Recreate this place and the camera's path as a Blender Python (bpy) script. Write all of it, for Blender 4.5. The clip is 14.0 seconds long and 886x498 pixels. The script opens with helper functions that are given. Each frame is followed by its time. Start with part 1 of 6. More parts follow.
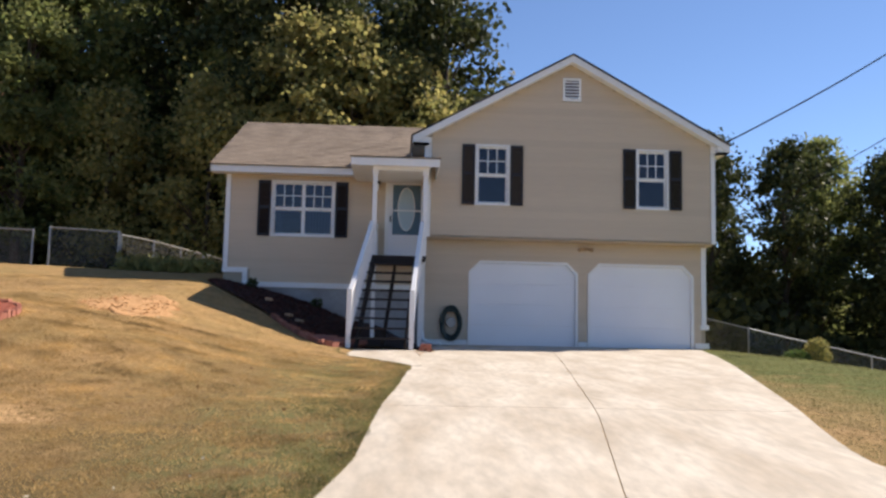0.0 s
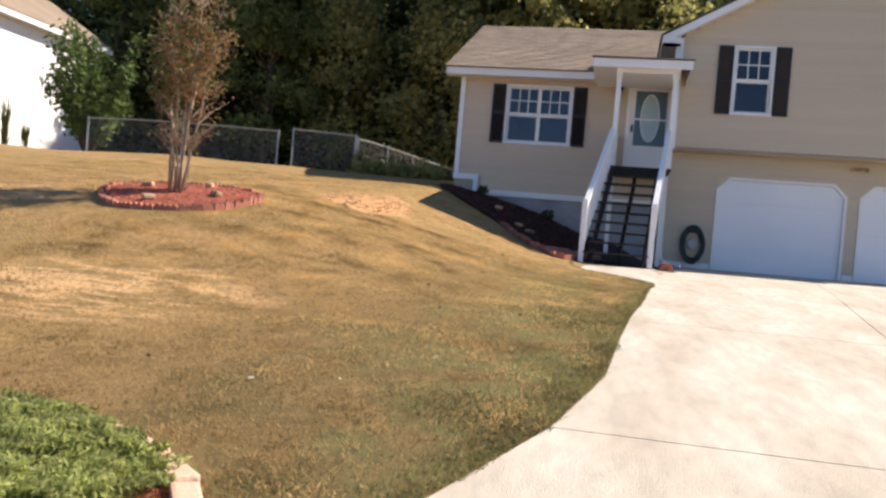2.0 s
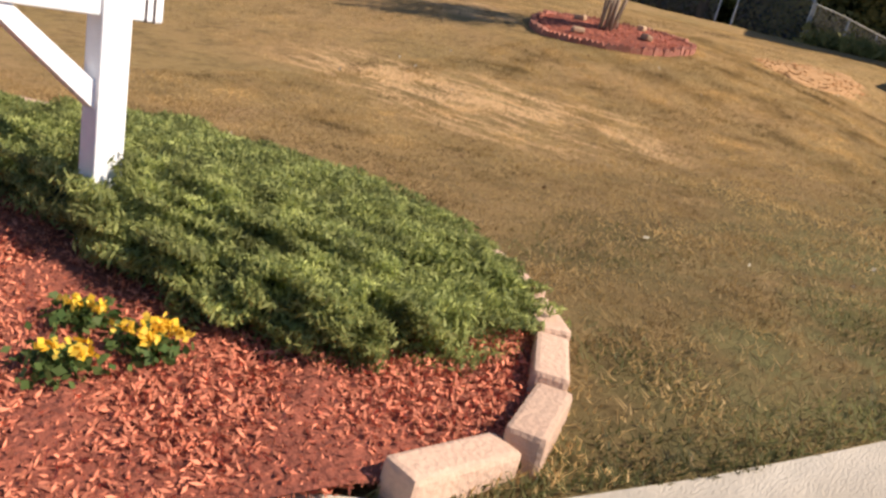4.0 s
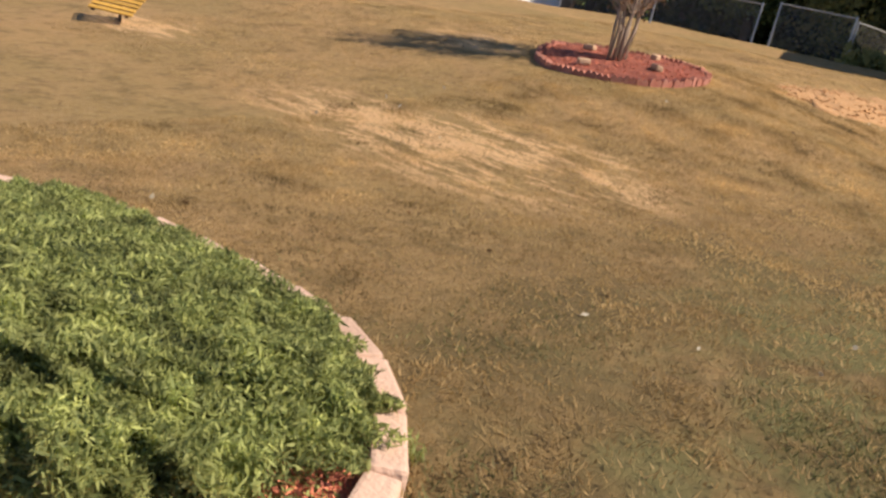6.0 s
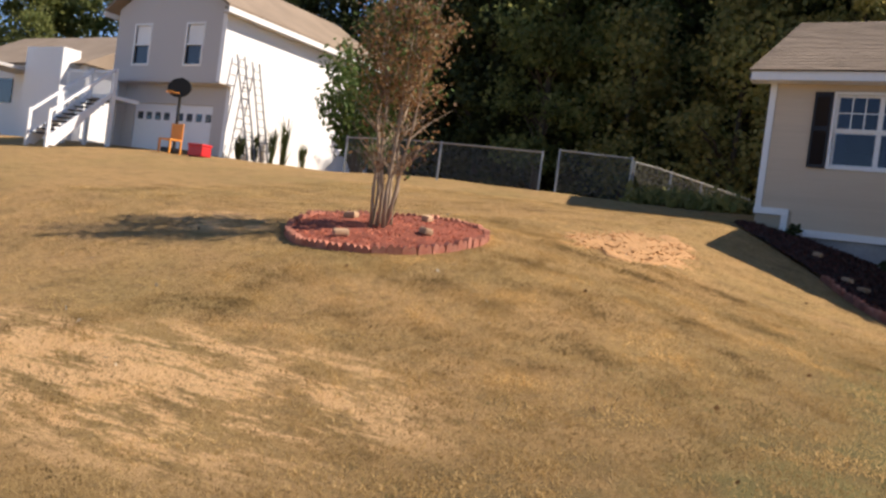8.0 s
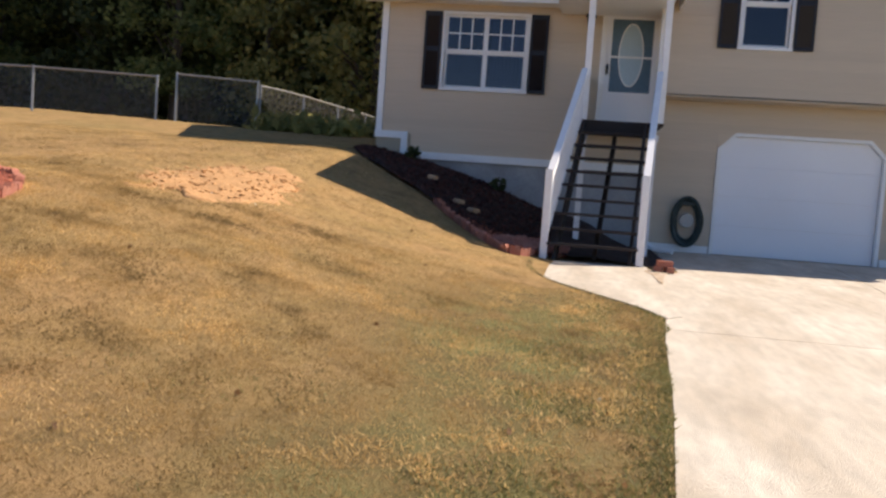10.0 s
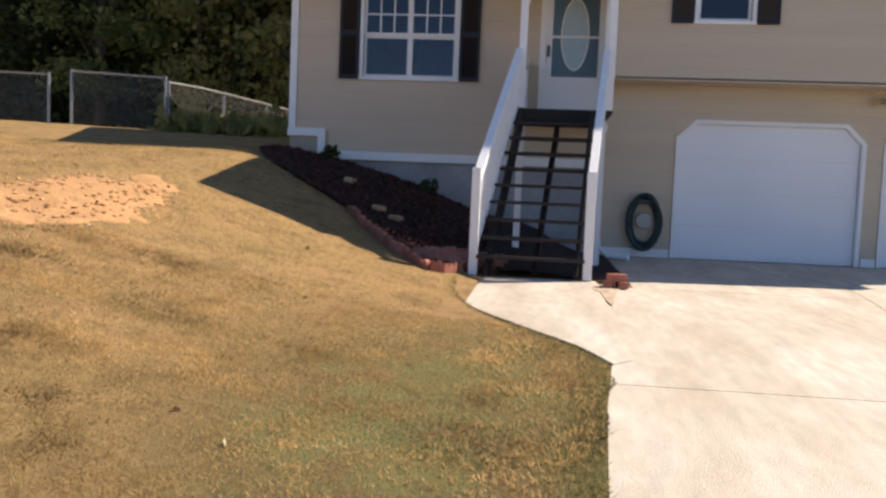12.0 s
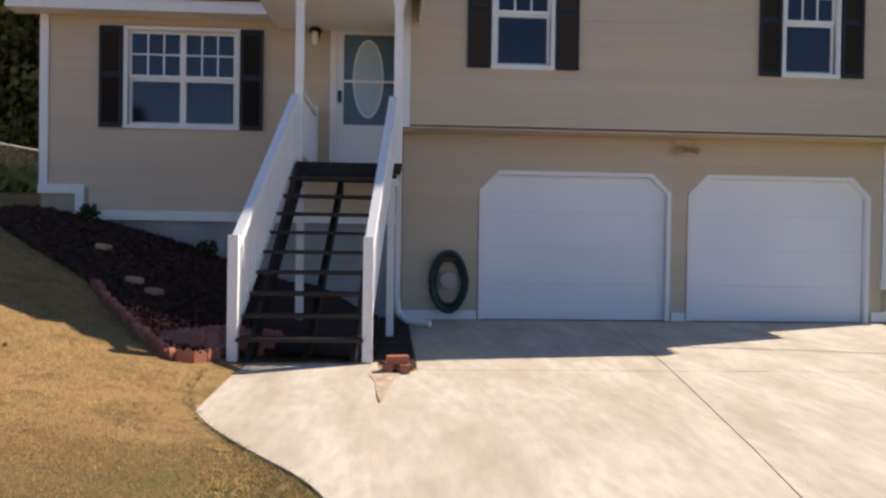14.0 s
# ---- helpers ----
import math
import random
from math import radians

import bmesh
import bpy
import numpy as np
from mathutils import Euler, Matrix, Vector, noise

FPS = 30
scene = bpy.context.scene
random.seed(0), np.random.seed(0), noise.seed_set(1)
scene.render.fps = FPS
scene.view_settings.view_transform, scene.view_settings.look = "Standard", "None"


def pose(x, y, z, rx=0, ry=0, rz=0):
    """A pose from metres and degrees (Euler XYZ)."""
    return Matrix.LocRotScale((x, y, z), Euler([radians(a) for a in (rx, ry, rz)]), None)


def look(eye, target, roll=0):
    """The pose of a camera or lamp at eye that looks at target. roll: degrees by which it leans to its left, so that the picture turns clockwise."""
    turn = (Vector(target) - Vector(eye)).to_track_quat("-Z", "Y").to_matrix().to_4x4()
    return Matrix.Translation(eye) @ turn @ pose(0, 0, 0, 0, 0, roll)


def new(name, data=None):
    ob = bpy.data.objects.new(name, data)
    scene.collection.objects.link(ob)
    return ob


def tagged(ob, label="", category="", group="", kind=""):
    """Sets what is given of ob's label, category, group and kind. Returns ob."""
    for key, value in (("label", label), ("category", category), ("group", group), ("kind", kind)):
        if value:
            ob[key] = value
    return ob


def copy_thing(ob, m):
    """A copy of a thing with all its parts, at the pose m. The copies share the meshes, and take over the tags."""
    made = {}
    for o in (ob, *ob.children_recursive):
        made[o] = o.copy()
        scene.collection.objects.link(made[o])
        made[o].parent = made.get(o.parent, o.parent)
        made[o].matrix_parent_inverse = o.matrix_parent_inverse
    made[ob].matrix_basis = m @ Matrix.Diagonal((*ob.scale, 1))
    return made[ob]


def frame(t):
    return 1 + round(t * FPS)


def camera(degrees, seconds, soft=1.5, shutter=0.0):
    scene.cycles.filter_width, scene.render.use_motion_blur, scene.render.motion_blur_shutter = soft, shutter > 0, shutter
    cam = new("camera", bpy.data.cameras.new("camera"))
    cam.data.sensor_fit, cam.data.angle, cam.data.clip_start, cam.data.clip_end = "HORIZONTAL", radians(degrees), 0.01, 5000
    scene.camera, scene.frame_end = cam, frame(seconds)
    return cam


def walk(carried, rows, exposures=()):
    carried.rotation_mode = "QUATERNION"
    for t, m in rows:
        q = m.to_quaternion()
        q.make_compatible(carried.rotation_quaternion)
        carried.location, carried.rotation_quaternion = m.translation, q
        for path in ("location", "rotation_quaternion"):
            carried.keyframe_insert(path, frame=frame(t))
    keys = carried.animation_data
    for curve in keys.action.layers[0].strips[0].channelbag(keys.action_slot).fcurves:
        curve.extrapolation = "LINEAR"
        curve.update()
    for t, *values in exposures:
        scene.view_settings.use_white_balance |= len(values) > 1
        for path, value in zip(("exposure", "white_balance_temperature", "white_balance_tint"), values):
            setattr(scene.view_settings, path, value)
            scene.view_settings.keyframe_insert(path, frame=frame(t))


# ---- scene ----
cam = camera(56.0, 14.0, soft=2.6)
PATH = [
    (0, (-0.739, -20.446, 0.316), (-0.631, -18.459, 0.514), 1.2),
    (0.5, (-0.771, -20.267, 0.278), (-0.67, -18.279, 0.478), 1.1),
    (1, (-0.795, -20.092, 0.243), (-0.702, -18.101, 0.406), 1.2),
    (1.5, (-0.822, -19.9, 0.238), (-0.871, -17.902, 0.325), 2.4),
    (2, (-1.036, -19.419, 0.102), (-1.444, -17.461, 0.086), 4.9),
    (2.5, (-1.212, -19.17, 0.022), (-1.944, -17.314, -0.122), 8.4),
    (3, (-1.364, -19.058, -0.054), (-2.289, -17.306, -0.327), 11.7),
    (3.2, (-1.399, -19.019, -0.064), (-2.38, -17.306, -0.391), 12.8),
    (5.3, (-1.249, -18.479, 0.123), (-2.507, -17.045, -0.481), 14.7),
    (5.5, (-1.258, -18.382, 0.156), (-2.506, -16.933, -0.43), 14.8),
    (6, (-1.227, -18.081, 0.264), (-2.486, -16.604, -0.215), 13.5),
    (6.5, (-1.299, -17.674, 0.331), (-2.571, -16.163, 0.017), 11.6),
    (7, (-1.57, -17.138, 0.429), (-2.81, -15.578, 0.261), 10.3),
    (7.5, (-1.766, -16.706, 0.467), (-2.929, -15.08, 0.399), 9.3),
    (8, (-1.872, -16.112, 0.492), (-2.9, -14.396, 0.459), 7.5),
    (8.5, (-1.674, -15.722, 0.531), (-2.517, -13.91, 0.479), 5.95),
    (9, (-1.564, -15.482, 0.699), (-2.172, -13.58, 0.598), 5.75),
    (9.2, (-1.491, -15.337, 0.712), (-2.014, -13.411, 0.601), 5.4),
    (11.3, (-1.258, -13.49, 0.798), (-1.457, -11.505, 0.656), 3.3),
    (11.5, (-1.177, -13.294, 0.818), (-1.383, -11.309, 0.676), 3.1),
    (12, (-1.015, -12.693, 0.846), (-1.234, -10.709, 0.714), 2.4),
    (12.5, (-0.887, -12.044, 0.841), (-1.097, -10.058, 0.73), 1.7),
    (13, (-0.692, -11.562, 0.897), (-0.838, -9.569, 0.808), 0.9),
    (13.5, (-0.4, -11.294, 0.931), (-0.43, -9.295, 0.894), 0.4),
    (14, (-0.233, -11.334, 1.161), (-0.101, -9.338, 1.134), 0.9),
]
walk(cam, [(t, look(eye, target, roll)) for t, eye, target, roll in PATH],
     [(0.0, 0.76, 6700, 14), (1.5, 0.78, 6700, 14), (2.0, 0.96, 6750, 14), (2.5, 0.78, 6800, 14), (3.2, 0.72, 6850, 15), (5.5, 0.44, 6950, 15), (6.0, 0.62, 6850, 15), (7.0, 0.90, 6950, 15), (7.5, 0.86, 6950, 15), (8.0, 0.68, 6950, 15), (8.5, 0.62, 6950, 15), (9.0, 0.77, 6950, 15), (12.5, 0.84, 6950, 15), (14.0, 0.66, 6950, 15)])


# ---- light ----
SUN = Vector((0.92, 0.44, 1.0)).normalized()
world = bpy.data.worlds.new("sky")
scene.world = world
world.use_nodes = True
wt = world.node_tree
wt.nodes.clear()
sky = wt.nodes.new("ShaderNodeTexSky")
sky.sky_type = "NISHITA"
sky.sun_disc = False
sky.sun_elevation = math.asin(SUN.z)
sky.sun_rotation = math.atan2(SUN.x, SUN.y)
sky.altitude = 2500
sky.air_density = 1.0
sky.dust_density = 0.0
sky.ozone_density = 5.0
wb = wt.nodes.new("ShaderNodeBackground")
wb.inputs["Strength"].default_value = 0.098
wo = wt.nodes.new("ShaderNodeOutputWorld")
wt.links.new(sky.outputs[0], wb.inputs[0])
wt.links.new(wb.outputs[0], wo.inputs[0])
sun_data = bpy.data.lights.new("sun", "SUN")
sun_data.energy = 4.6
sun_data.angle = radians(0.53)
sun_data.color = (1.0, 0.92, 0.80)
sun = new("sun", sun_data)
sun.matrix_world = look(SUN * 60, (0, 0, 0))


# ---- materials ----
def material(name, base, rough=0.8, metal=0.0, grain=0.0, grain_scale=30.0, blotch=0.0, blotch_scale=1.5,
             bump=0.0, bump_scale=60.0, vary=0.0, island=False, spec=0.4, tint=None, stretch=(1, 1, 1)):
    m = bpy.data.materials.new(name)
    m.use_nodes = True
    nt = m.node_tree
    b = nt.nodes["Principled BSDF"]
    b.inputs["Roughness"].default_value = rough
    b.inputs["Metallic"].default_value = metal
    b.inputs["Specular IOR Level"].default_value = spec
    co = nt.nodes.new("ShaderNodeTexCoord")
    mp = nt.nodes.new("ShaderNodeMapping")
    mp.inputs["Scale"].default_value = stretch
    geo = nt.nodes.new("ShaderNodeNewGeometry")
    nt.links.new(geo.outputs["Position"], mp.inputs[0])
    col = nt.nodes.new("ShaderNodeRGB")
    col.outputs[0].default_value = (*base, 1)
    out = col.outputs[0]

    def noise_mix(out, scale, amount, other, detail=4.0):
        n = nt.nodes.new("ShaderNodeTexNoise")
        n.inputs["Scale"].default_value = scale
        n.inputs["Detail"].default_value = detail
        nt.links.new(mp.outputs[0], n.inputs["Vector"])
        r = nt.nodes.new("ShaderNodeMapRange")
        r.inputs["From Min"].default_value, r.inputs["From Max"].default_value = 0.35, 0.68
        r.inputs["To Max"].default_value = amount
        nt.links.new(n.outputs["Fac"], r.inputs["Value"])
        x = nt.nodes.new("ShaderNodeMix")
        x.data_type = "RGBA"
        nt.links.new(r.outputs[0], x.inputs["Factor"])
        nt.links.new(out, x.inputs["A"])
        x.inputs["B"].default_value = (*other, 1)
        return x.outputs["Result"]

    dark = tint or tuple(c * 0.55 for c in base)
    if blotch:
        out = noise_mix(out, blotch_scale, blotch, dark)
    if grain:
        out = noise_mix(out, grain_scale, grain, tuple(c * 0.5 for c in base))
    if vary:
        hs = nt.nodes.new("ShaderNodeHueSaturation")
        rnd = geo.outputs["Random Per Island"] if island else nt.nodes.new("ShaderNodeObjectInfo").outputs["Random"]
        mr = nt.nodes.new("ShaderNodeMapRange")
        mr.inputs["To Min"].default_value, mr.inputs["To Max"].default_value = 1 - vary, 1 + vary
        nt.links.new(rnd, mr.inputs["Value"])
        nt.links.new(mr.outputs[0], hs.inputs["Value"])
        nt.links.new(out, hs.inputs["Color"])
        out = hs.outputs[0]
    nt.links.new(out, b.inputs["Base Color"])
    if bump:
        n = nt.nodes.new("ShaderNodeTexNoise")
        n.inputs["Scale"].default_value = bump_scale
        n.inputs["Detail"].default_value = 5
        nt.links.new(mp.outputs[0], n.inputs["Vector"])
        bp = nt.nodes.new("ShaderNodeBump")
        bp.inputs["Strength"].default_value = bump
        bp.inputs["Distance"].default_value = 0.02
        nt.links.new(n.outputs["Fac"], bp.inputs["Height"])
        nt.links.new(bp.outputs[0], b.inputs["Normal"])
    return m


def leaf_material(name, base, other, through_light=0.35, patch=0.5, swing=(0.6, 1.35)):
    """Leaves: two hues mixed per leaf, some light passing through."""
    m = bpy.data.materials.new(name)
    m.use_nodes = True
    nt = m.node_tree
    nt.nodes.clear()
    geo = nt.nodes.new("ShaderNodeNewGeometry")
    mix = nt.nodes.new("ShaderNodeMix")
    mix.data_type = "RGBA"
    nt.links.new(geo.outputs["Random Per Island"], mix.inputs["Factor"])
    mix.inputs["A"].default_value = (*base, 1)
    mix.inputs["B"].default_value = (*other, 1)
    n = nt.nodes.new("ShaderNodeTexNoise")
    n.inputs["Scale"].default_value = patch
    n.inputs["Detail"].default_value = 5
    nt.links.new(geo.outputs["Position"], n.inputs["Vector"])
    hs = nt.nodes.new("ShaderNodeHueSaturation")
    mr = nt.nodes.new("ShaderNodeMapRange")
    mr.inputs["From Min"].default_value, mr.inputs["From Max"].default_value = 0.3, 0.7
    mr.inputs["To Min"].default_value, mr.inputs["To Max"].default_value = swing
    nt.links.new(n.outputs["Fac"], mr.inputs["Value"])
    nt.links.new(mr.outputs[0], hs.inputs["Value"])
    nt.links.new(mix.outputs["Result"], hs.inputs["Color"])
    d = nt.nodes.new("ShaderNodeBsdfPrincipled")
    d.inputs["Roughness"].default_value = 0.6
    d.inputs["Specular IOR Level"].default_value = 0.25
    t = nt.nodes.new("ShaderNodeBsdfTranslucent")
    nt.links.new(hs.outputs[0], d.inputs["Base Color"])
    nt.links.new(hs.outputs[0], t.inputs["Color"])
    s = nt.nodes.new("ShaderNodeMixShader")
    s.inputs[0].default_value = through_light
    o = nt.nodes.new("ShaderNodeOutputMaterial")
    nt.links.new(d.outputs[0], s.inputs[1])
    nt.links.new(t.outputs[0], s.inputs[2])
    nt.links.new(s.outputs[0], o.inputs[0])
    return m


def glass_material(name, tint):
    m = bpy.data.materials.new(name)
    m.use_nodes = True
    nt = m.node_tree
    nt.nodes.clear()
    tr = nt.nodes.new("ShaderNodeBsdfTransparent")
    tr.inputs[0].default_value = (*tint, 1)
    gl = nt.nodes.new("ShaderNodeBsdfGlossy")
    gl.inputs["Roughness"].default_value = 0.04
    fr = nt.nodes.new("ShaderNodeFresnel")
    fr.inputs[0].default_value = 1.65
    s = nt.nodes.new("ShaderNodeMixShader")
    o = nt.nodes.new("ShaderNodeOutputMaterial")
    nt.links.new(fr.outputs[0], s.inputs[0])
    nt.links.new(tr.outputs[0], s.inputs[1])
    nt.links.new(gl.outputs[0], s.inputs[2])
    nt.links.new(s.outputs[0], o.inputs[0])
    return m


def lawn_material():
    """Dormant turf: tan thatch, greener drifts, pale bare patches with ragged edges, dark flecks."""
    m = bpy.data.materials.new("dormant_turf")
    m.use_nodes = True
    nt = m.node_tree
    b = nt.nodes["Principled BSDF"]
    b.inputs["Roughness"].default_value = 0.95
    b.inputs["Specular IOR Level"].default_value = 0.1
    geo = nt.nodes.new("ShaderNodeNewGeometry")

    def noise(scale, detail=5.0, stretch=(1, 1, 1), rough=0.6):
        mp = nt.nodes.new("ShaderNodeMapping")
        mp.inputs["Scale"].default_value = stretch
        nt.links.new(geo.outputs["Position"], mp.inputs[0])
        n = nt.nodes.new("ShaderNodeTexNoise")
        n.inputs["Scale"].default_value = scale
        n.inputs["Detail"].default_value = detail
        n.inputs["Roughness"].default_value = rough
        nt.links.new(mp.outputs[0], n.inputs["Vector"])
        return n.outputs["Fac"]

    def ramp(fac, lo, hi, top=1.0):
        r = nt.nodes.new("ShaderNodeMapRange")
        r.inputs["From Min"].default_value, r.inputs["From Max"].default_value = lo, hi
        r.inputs["To Max"].default_value = top
        nt.links.new(fac, r.inputs["Value"])
        return r.outputs[0]

    def mix(a, fac, colour):
        x = nt.nodes.new("ShaderNodeMix")
        x.data_type = "RGBA"
        nt.links.new(fac, x.inputs["Factor"])
        if isinstance(a, tuple):
            x.inputs["A"].default_value = (*a, 1)
        else:
            nt.links.new(a, x.inputs["A"])
        x.inputs["B"].default_value = (*colour, 1)
        return x.outputs["Result"]

    def math2(op, a, c):
        x = nt.nodes.new("ShaderNodeMath")
        x.operation = op
        for k, v in enumerate((a, c)):
            if isinstance(v, float):
                x.inputs[k].default_value = v
            else:
                nt.links.new(v, x.inputs[k])
        return x.outputs[0]

    def blob(x, y, rx, ry):
        mp = nt.nodes.new("ShaderNodeMapping")
        mp.inputs["Location"].default_value = (-x / rx, -y / ry, 0)
        mp.inputs["Scale"].default_value = (1 / rx, 1 / ry, 0)
        nt.links.new(geo.outputs["Position"], mp.inputs[0])
        g = nt.nodes.new("ShaderNodeVectorMath")
        g.operation = "LENGTH"
        nt.links.new(mp.outputs[0], g.inputs[0])
        return ramp(g.outputs["Value"], 1.0, 0.0)

    c = mix((0.445, 0.278, 0.122), ramp(noise(0.35, 4), 0.40, 0.64, 0.8), (0.330, 0.235, 0.095))
    c = mix(c, ramp(noise(1.1, 6, (1, 1, 1), 0.65), 0.48, 0.68, 0.65), (0.470, 0.290, 0.138))
    c = mix(c, ramp(noise(2.7, 6, (1, 1, 1), 0.7), 0.49, 0.66, 0.7), (0.205, 0.138, 0.058))
    c = mix(c, ramp(noise(7.5, 6, (1.5, 0.9, 1), 0.75), 0.50, 0.70, 0.75), (0.165, 0.115, 0.052))
    c = mix(c, ramp(noise(13.0, 5, (1, 1, 1), 0.75), 0.54, 0.72, 0.6), (0.50, 0.355, 0.19))
    c = mix(c, ramp(noise(34.0, 4, (1, 1, 1), 0.75), 0.53, 0.76, 0.5), (0.135, 0.096, 0.045))
    # bare, sun-bleached patches on the bank
    bare = math2("MAXIMUM", blob(-5.6, -12.6, 2.3, 1.5), blob(-6.9, -12.8, 2.0, 1.0))
    bare = math2("MAXIMUM", bare, blob(-9.3, -9.1, 1.2, 0.6))
    bare = math2("MAXIMUM", bare, blob(-12.4, -12.3, 1.6, 0.7))
    ragged = math2("MULTIPLY", bare, ramp(noise(2.2, 8, (0.5, 1.9, 1), 0.8), 0.46, 0.56))
    c = mix(c, ramp(ragged, 0.08, 0.45, 0.95), (0.74, 0.47, 0.235))
    # duller, darker turf towards the drive
    near_drive = math2("MAXIMUM", blob(-1.6, -14.5, 3.6, 6.5), blob(-1.4, -8.5, 2.0, 4.0))
    c = mix(c, ramp(math2("MULTIPLY", near_drive, ramp(noise(1.5, 5), 0.30, 0.62)), 0.03, 0.45, 0.80), (0.150, 0.112, 0.050))
    green = math2("MAXIMUM", blob(-1.6, -13.5, 1.9, 5.0), blob(-1.5, -8.5, 1.5, 3.0))
    c = mix(c, ramp(math2("MULTIPLY", green, ramp(noise(2.2, 5), 0.35, 0.6)), 0.1, 0.6, 0.75), (0.200, 0.200, 0.080))
    c = mix(c, ramp(math2("MULTIPLY", blob(10.5, -4.0, 8.5, 16.0), ramp(noise(2.2, 5), 0.20, 0.5)), 0.05, 0.35, 0.9), (0.120, 0.150, 0.045))
    nt.links.new(c, b.inputs["Base Color"])
    bp = nt.nodes.new("ShaderNodeBump")
    bp.inputs["Strength"].default_value = 0.9
    bp.inputs["Distance"].default_value = 0.05
    nt.links.new(noise(20.0, 6, (1, 1, 1), 0.8), bp.inputs["Height"])
    nt.links.new(bp.outputs[0], b.inputs["Normal"])
    return m


M_LAWN = lawn_material()
M_CONC = material("broom_finished_concrete", (0.61, 0.545, 0.45), 0.9, grain=0.42, grain_scale=9.0, blotch=0.62, blotch_scale=1.7, stretch=(1.3, 0.40, 1), bump=0.35, bump_scale=120, tint=(0.36, 0.285, 0.20))
M_JOINT = material("joint_dirt", (0.24, 0.19, 0.13), 1.0, grain=0.4, bump=0.4)
M_ASPH = material("asphalt", (0.055, 0.055, 0.057), 0.9, grain=0.5, grain_scale=120, bump=0.5, bump_scale=150)
M_SIDING = material("beige_vinyl_siding", (0.61, 0.50, 0.37), 0.55, grain=0.10, grain_scale=8, blotch=0.12, blotch_scale=0.6, vary=0.03, stretch=(0.3, 1, 6), bump=0.05, bump_scale=40)
M_WALL = material("wall_sheathing", (0.42, 0.35, 0.26), 0.8, grain=0.1)
M_WHITE = material("white_paint", (0.86, 0.86, 0.85), 0.5, grain=0.08, grain_scale=12, blotch=0.12, blotch_scale=1.2, bump=0.04)
M_DOORWHITE = material("white_door_enamel", (0.85, 0.86, 0.89), 0.4, blotch=0.08, blotch_scale=1.0, bump=0.03, bump_scale=20)
M_SHUTTER = material("black_shutter_plastic", (0.012, 0.011, 0.016), 0.45, grain=0.2, bump=0.1)
M_SHINGLE = material("brown_asphalt_shingle", (0.33, 0.255, 0.19), 0.95, grain=0.45, grain_scale=50, blotch=0.5, blotch_scale=0.8, bump=0.5, bump_scale=70, vary=0.12, island=True)
M_FOUND = material("parged_foundation", (0.40, 0.40, 0.40), 0.9, grain=0.3, grain_scale=20, blotch=0.5, blotch_scale=2.2, bump=0.3)
M_TREAD = material("dark_stained_treads", (0.036, 0.025, 0.021), 0.7, grain=0.5, grain_scale=25, bump=0.2, stretch=(0.3, 3, 3))
M_RAIL = material("white_wood_rail", (0.86, 0.86, 0.86), 0.55, grain=0.12, grain_scale=14, blotch=0.15, bump=0.08)
M_GLASS = glass_material("window_glass", (0.26, 0.31, 0.46))
M_DOORGLASS = material("frosted_door_glass", (0.10, 0.17, 0.23), 0.25, grain=0.3, grain_scale=30, bump=0.2)
M_OVAL = material("etched_oval_glass", (0.42, 0.55, 0.62), 0.3, grain=0.15, grain_scale=20)
M_CURTAIN = material("pale_curtain", (0.55, 0.52, 0.47), 0.9, grain=0.25, grain_scale=20, stretch=(6, 6, 0.2))
# Near-black base: the gloom of enclosed spaces is put into the colour.
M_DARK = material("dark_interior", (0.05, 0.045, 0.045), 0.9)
M_BLACK = material("black_metal", (0.02, 0.02, 0.022), 0.4, metal=0.6)
M_HOSE = material("dark_green_hose", (0.030, 0.045, 0.040), 0.45, grain=0.2)
M_BRICK = material("red_scalloped_brick", (0.40, 0.135, 0.085), 0.9, grain=0.4, grain_scale=40, blotch=0.4, blotch_scale=6, bump=0.4, vary=0.22, tint=(0.55, 0.32, 0.24))
M_BLOCK = material("tan_edging_block", (0.62, 0.42, 0.30), 0.9, grain=0.2, grain_scale=50, blotch=0.3, blotch_scale=5, bump=0.4, vary=0.15, tint=(0.50, 0.29, 0.20))
# Dark mulch, deepened further so the colour itself holds the house's shade.
M_SHADEMULCH = material("shade_dark_mulch", (0.040, 0.019, 0.014), 1.0, grain=0.6, grain_scale=35, bump=1.0, bump_scale=40)
M_MULCH = material("red_mulch_bed", (0.34, 0.095, 0.055), 0.95, grain=0.7, grain_scale=35, blotch=0.5, blotch_scale=3, bump=1.0, bump_scale=40)
M_CHIP = material("red_wood_chip", (0.62, 0.205, 0.115), 0.85, vary=0.5, island=True, grain=0.3, grain_scale=60)
# Shaded copy of the red wood chip: shade is put into the colour.
M_SHADECHIP = material("shade_dark_chip", (0.085, 0.032, 0.024), 0.9, vary=0.6, island=True, grain=0.3, grain_scale=60)
M_RUST = material("rusty_stain", (0.40, 0.285, 0.185), 0.9, grain=0.35, grain_scale=30, blotch=0.95, blotch_scale=9, tint=(0.58, 0.49, 0.38), bump=0.2)
M_CLAY = material("orange_clay", (0.62, 0.345, 0.150), 0.95, grain=0.4, grain_scale=20, blotch=0.4, blotch_scale=4, bump=0.8, bump_scale=25, vary=0.2, island=True)
M_TURF = leaf_material("dry_turf_blades", (0.315, 0.206, 0.082), (0.60, 0.420, 0.190), 0.55, 1.5, (0.38, 1.72))
M_TURFGREEN = leaf_material("green_turf_blades", (0.105, 0.112, 0.040), (0.240, 0.220, 0.088), 0.5, 1.6, (0.4, 1.6))
M_STEEL = material("galvanised_steel", (0.34, 0.35, 0.35), 0.45, metal=0.7, grain=0.2)
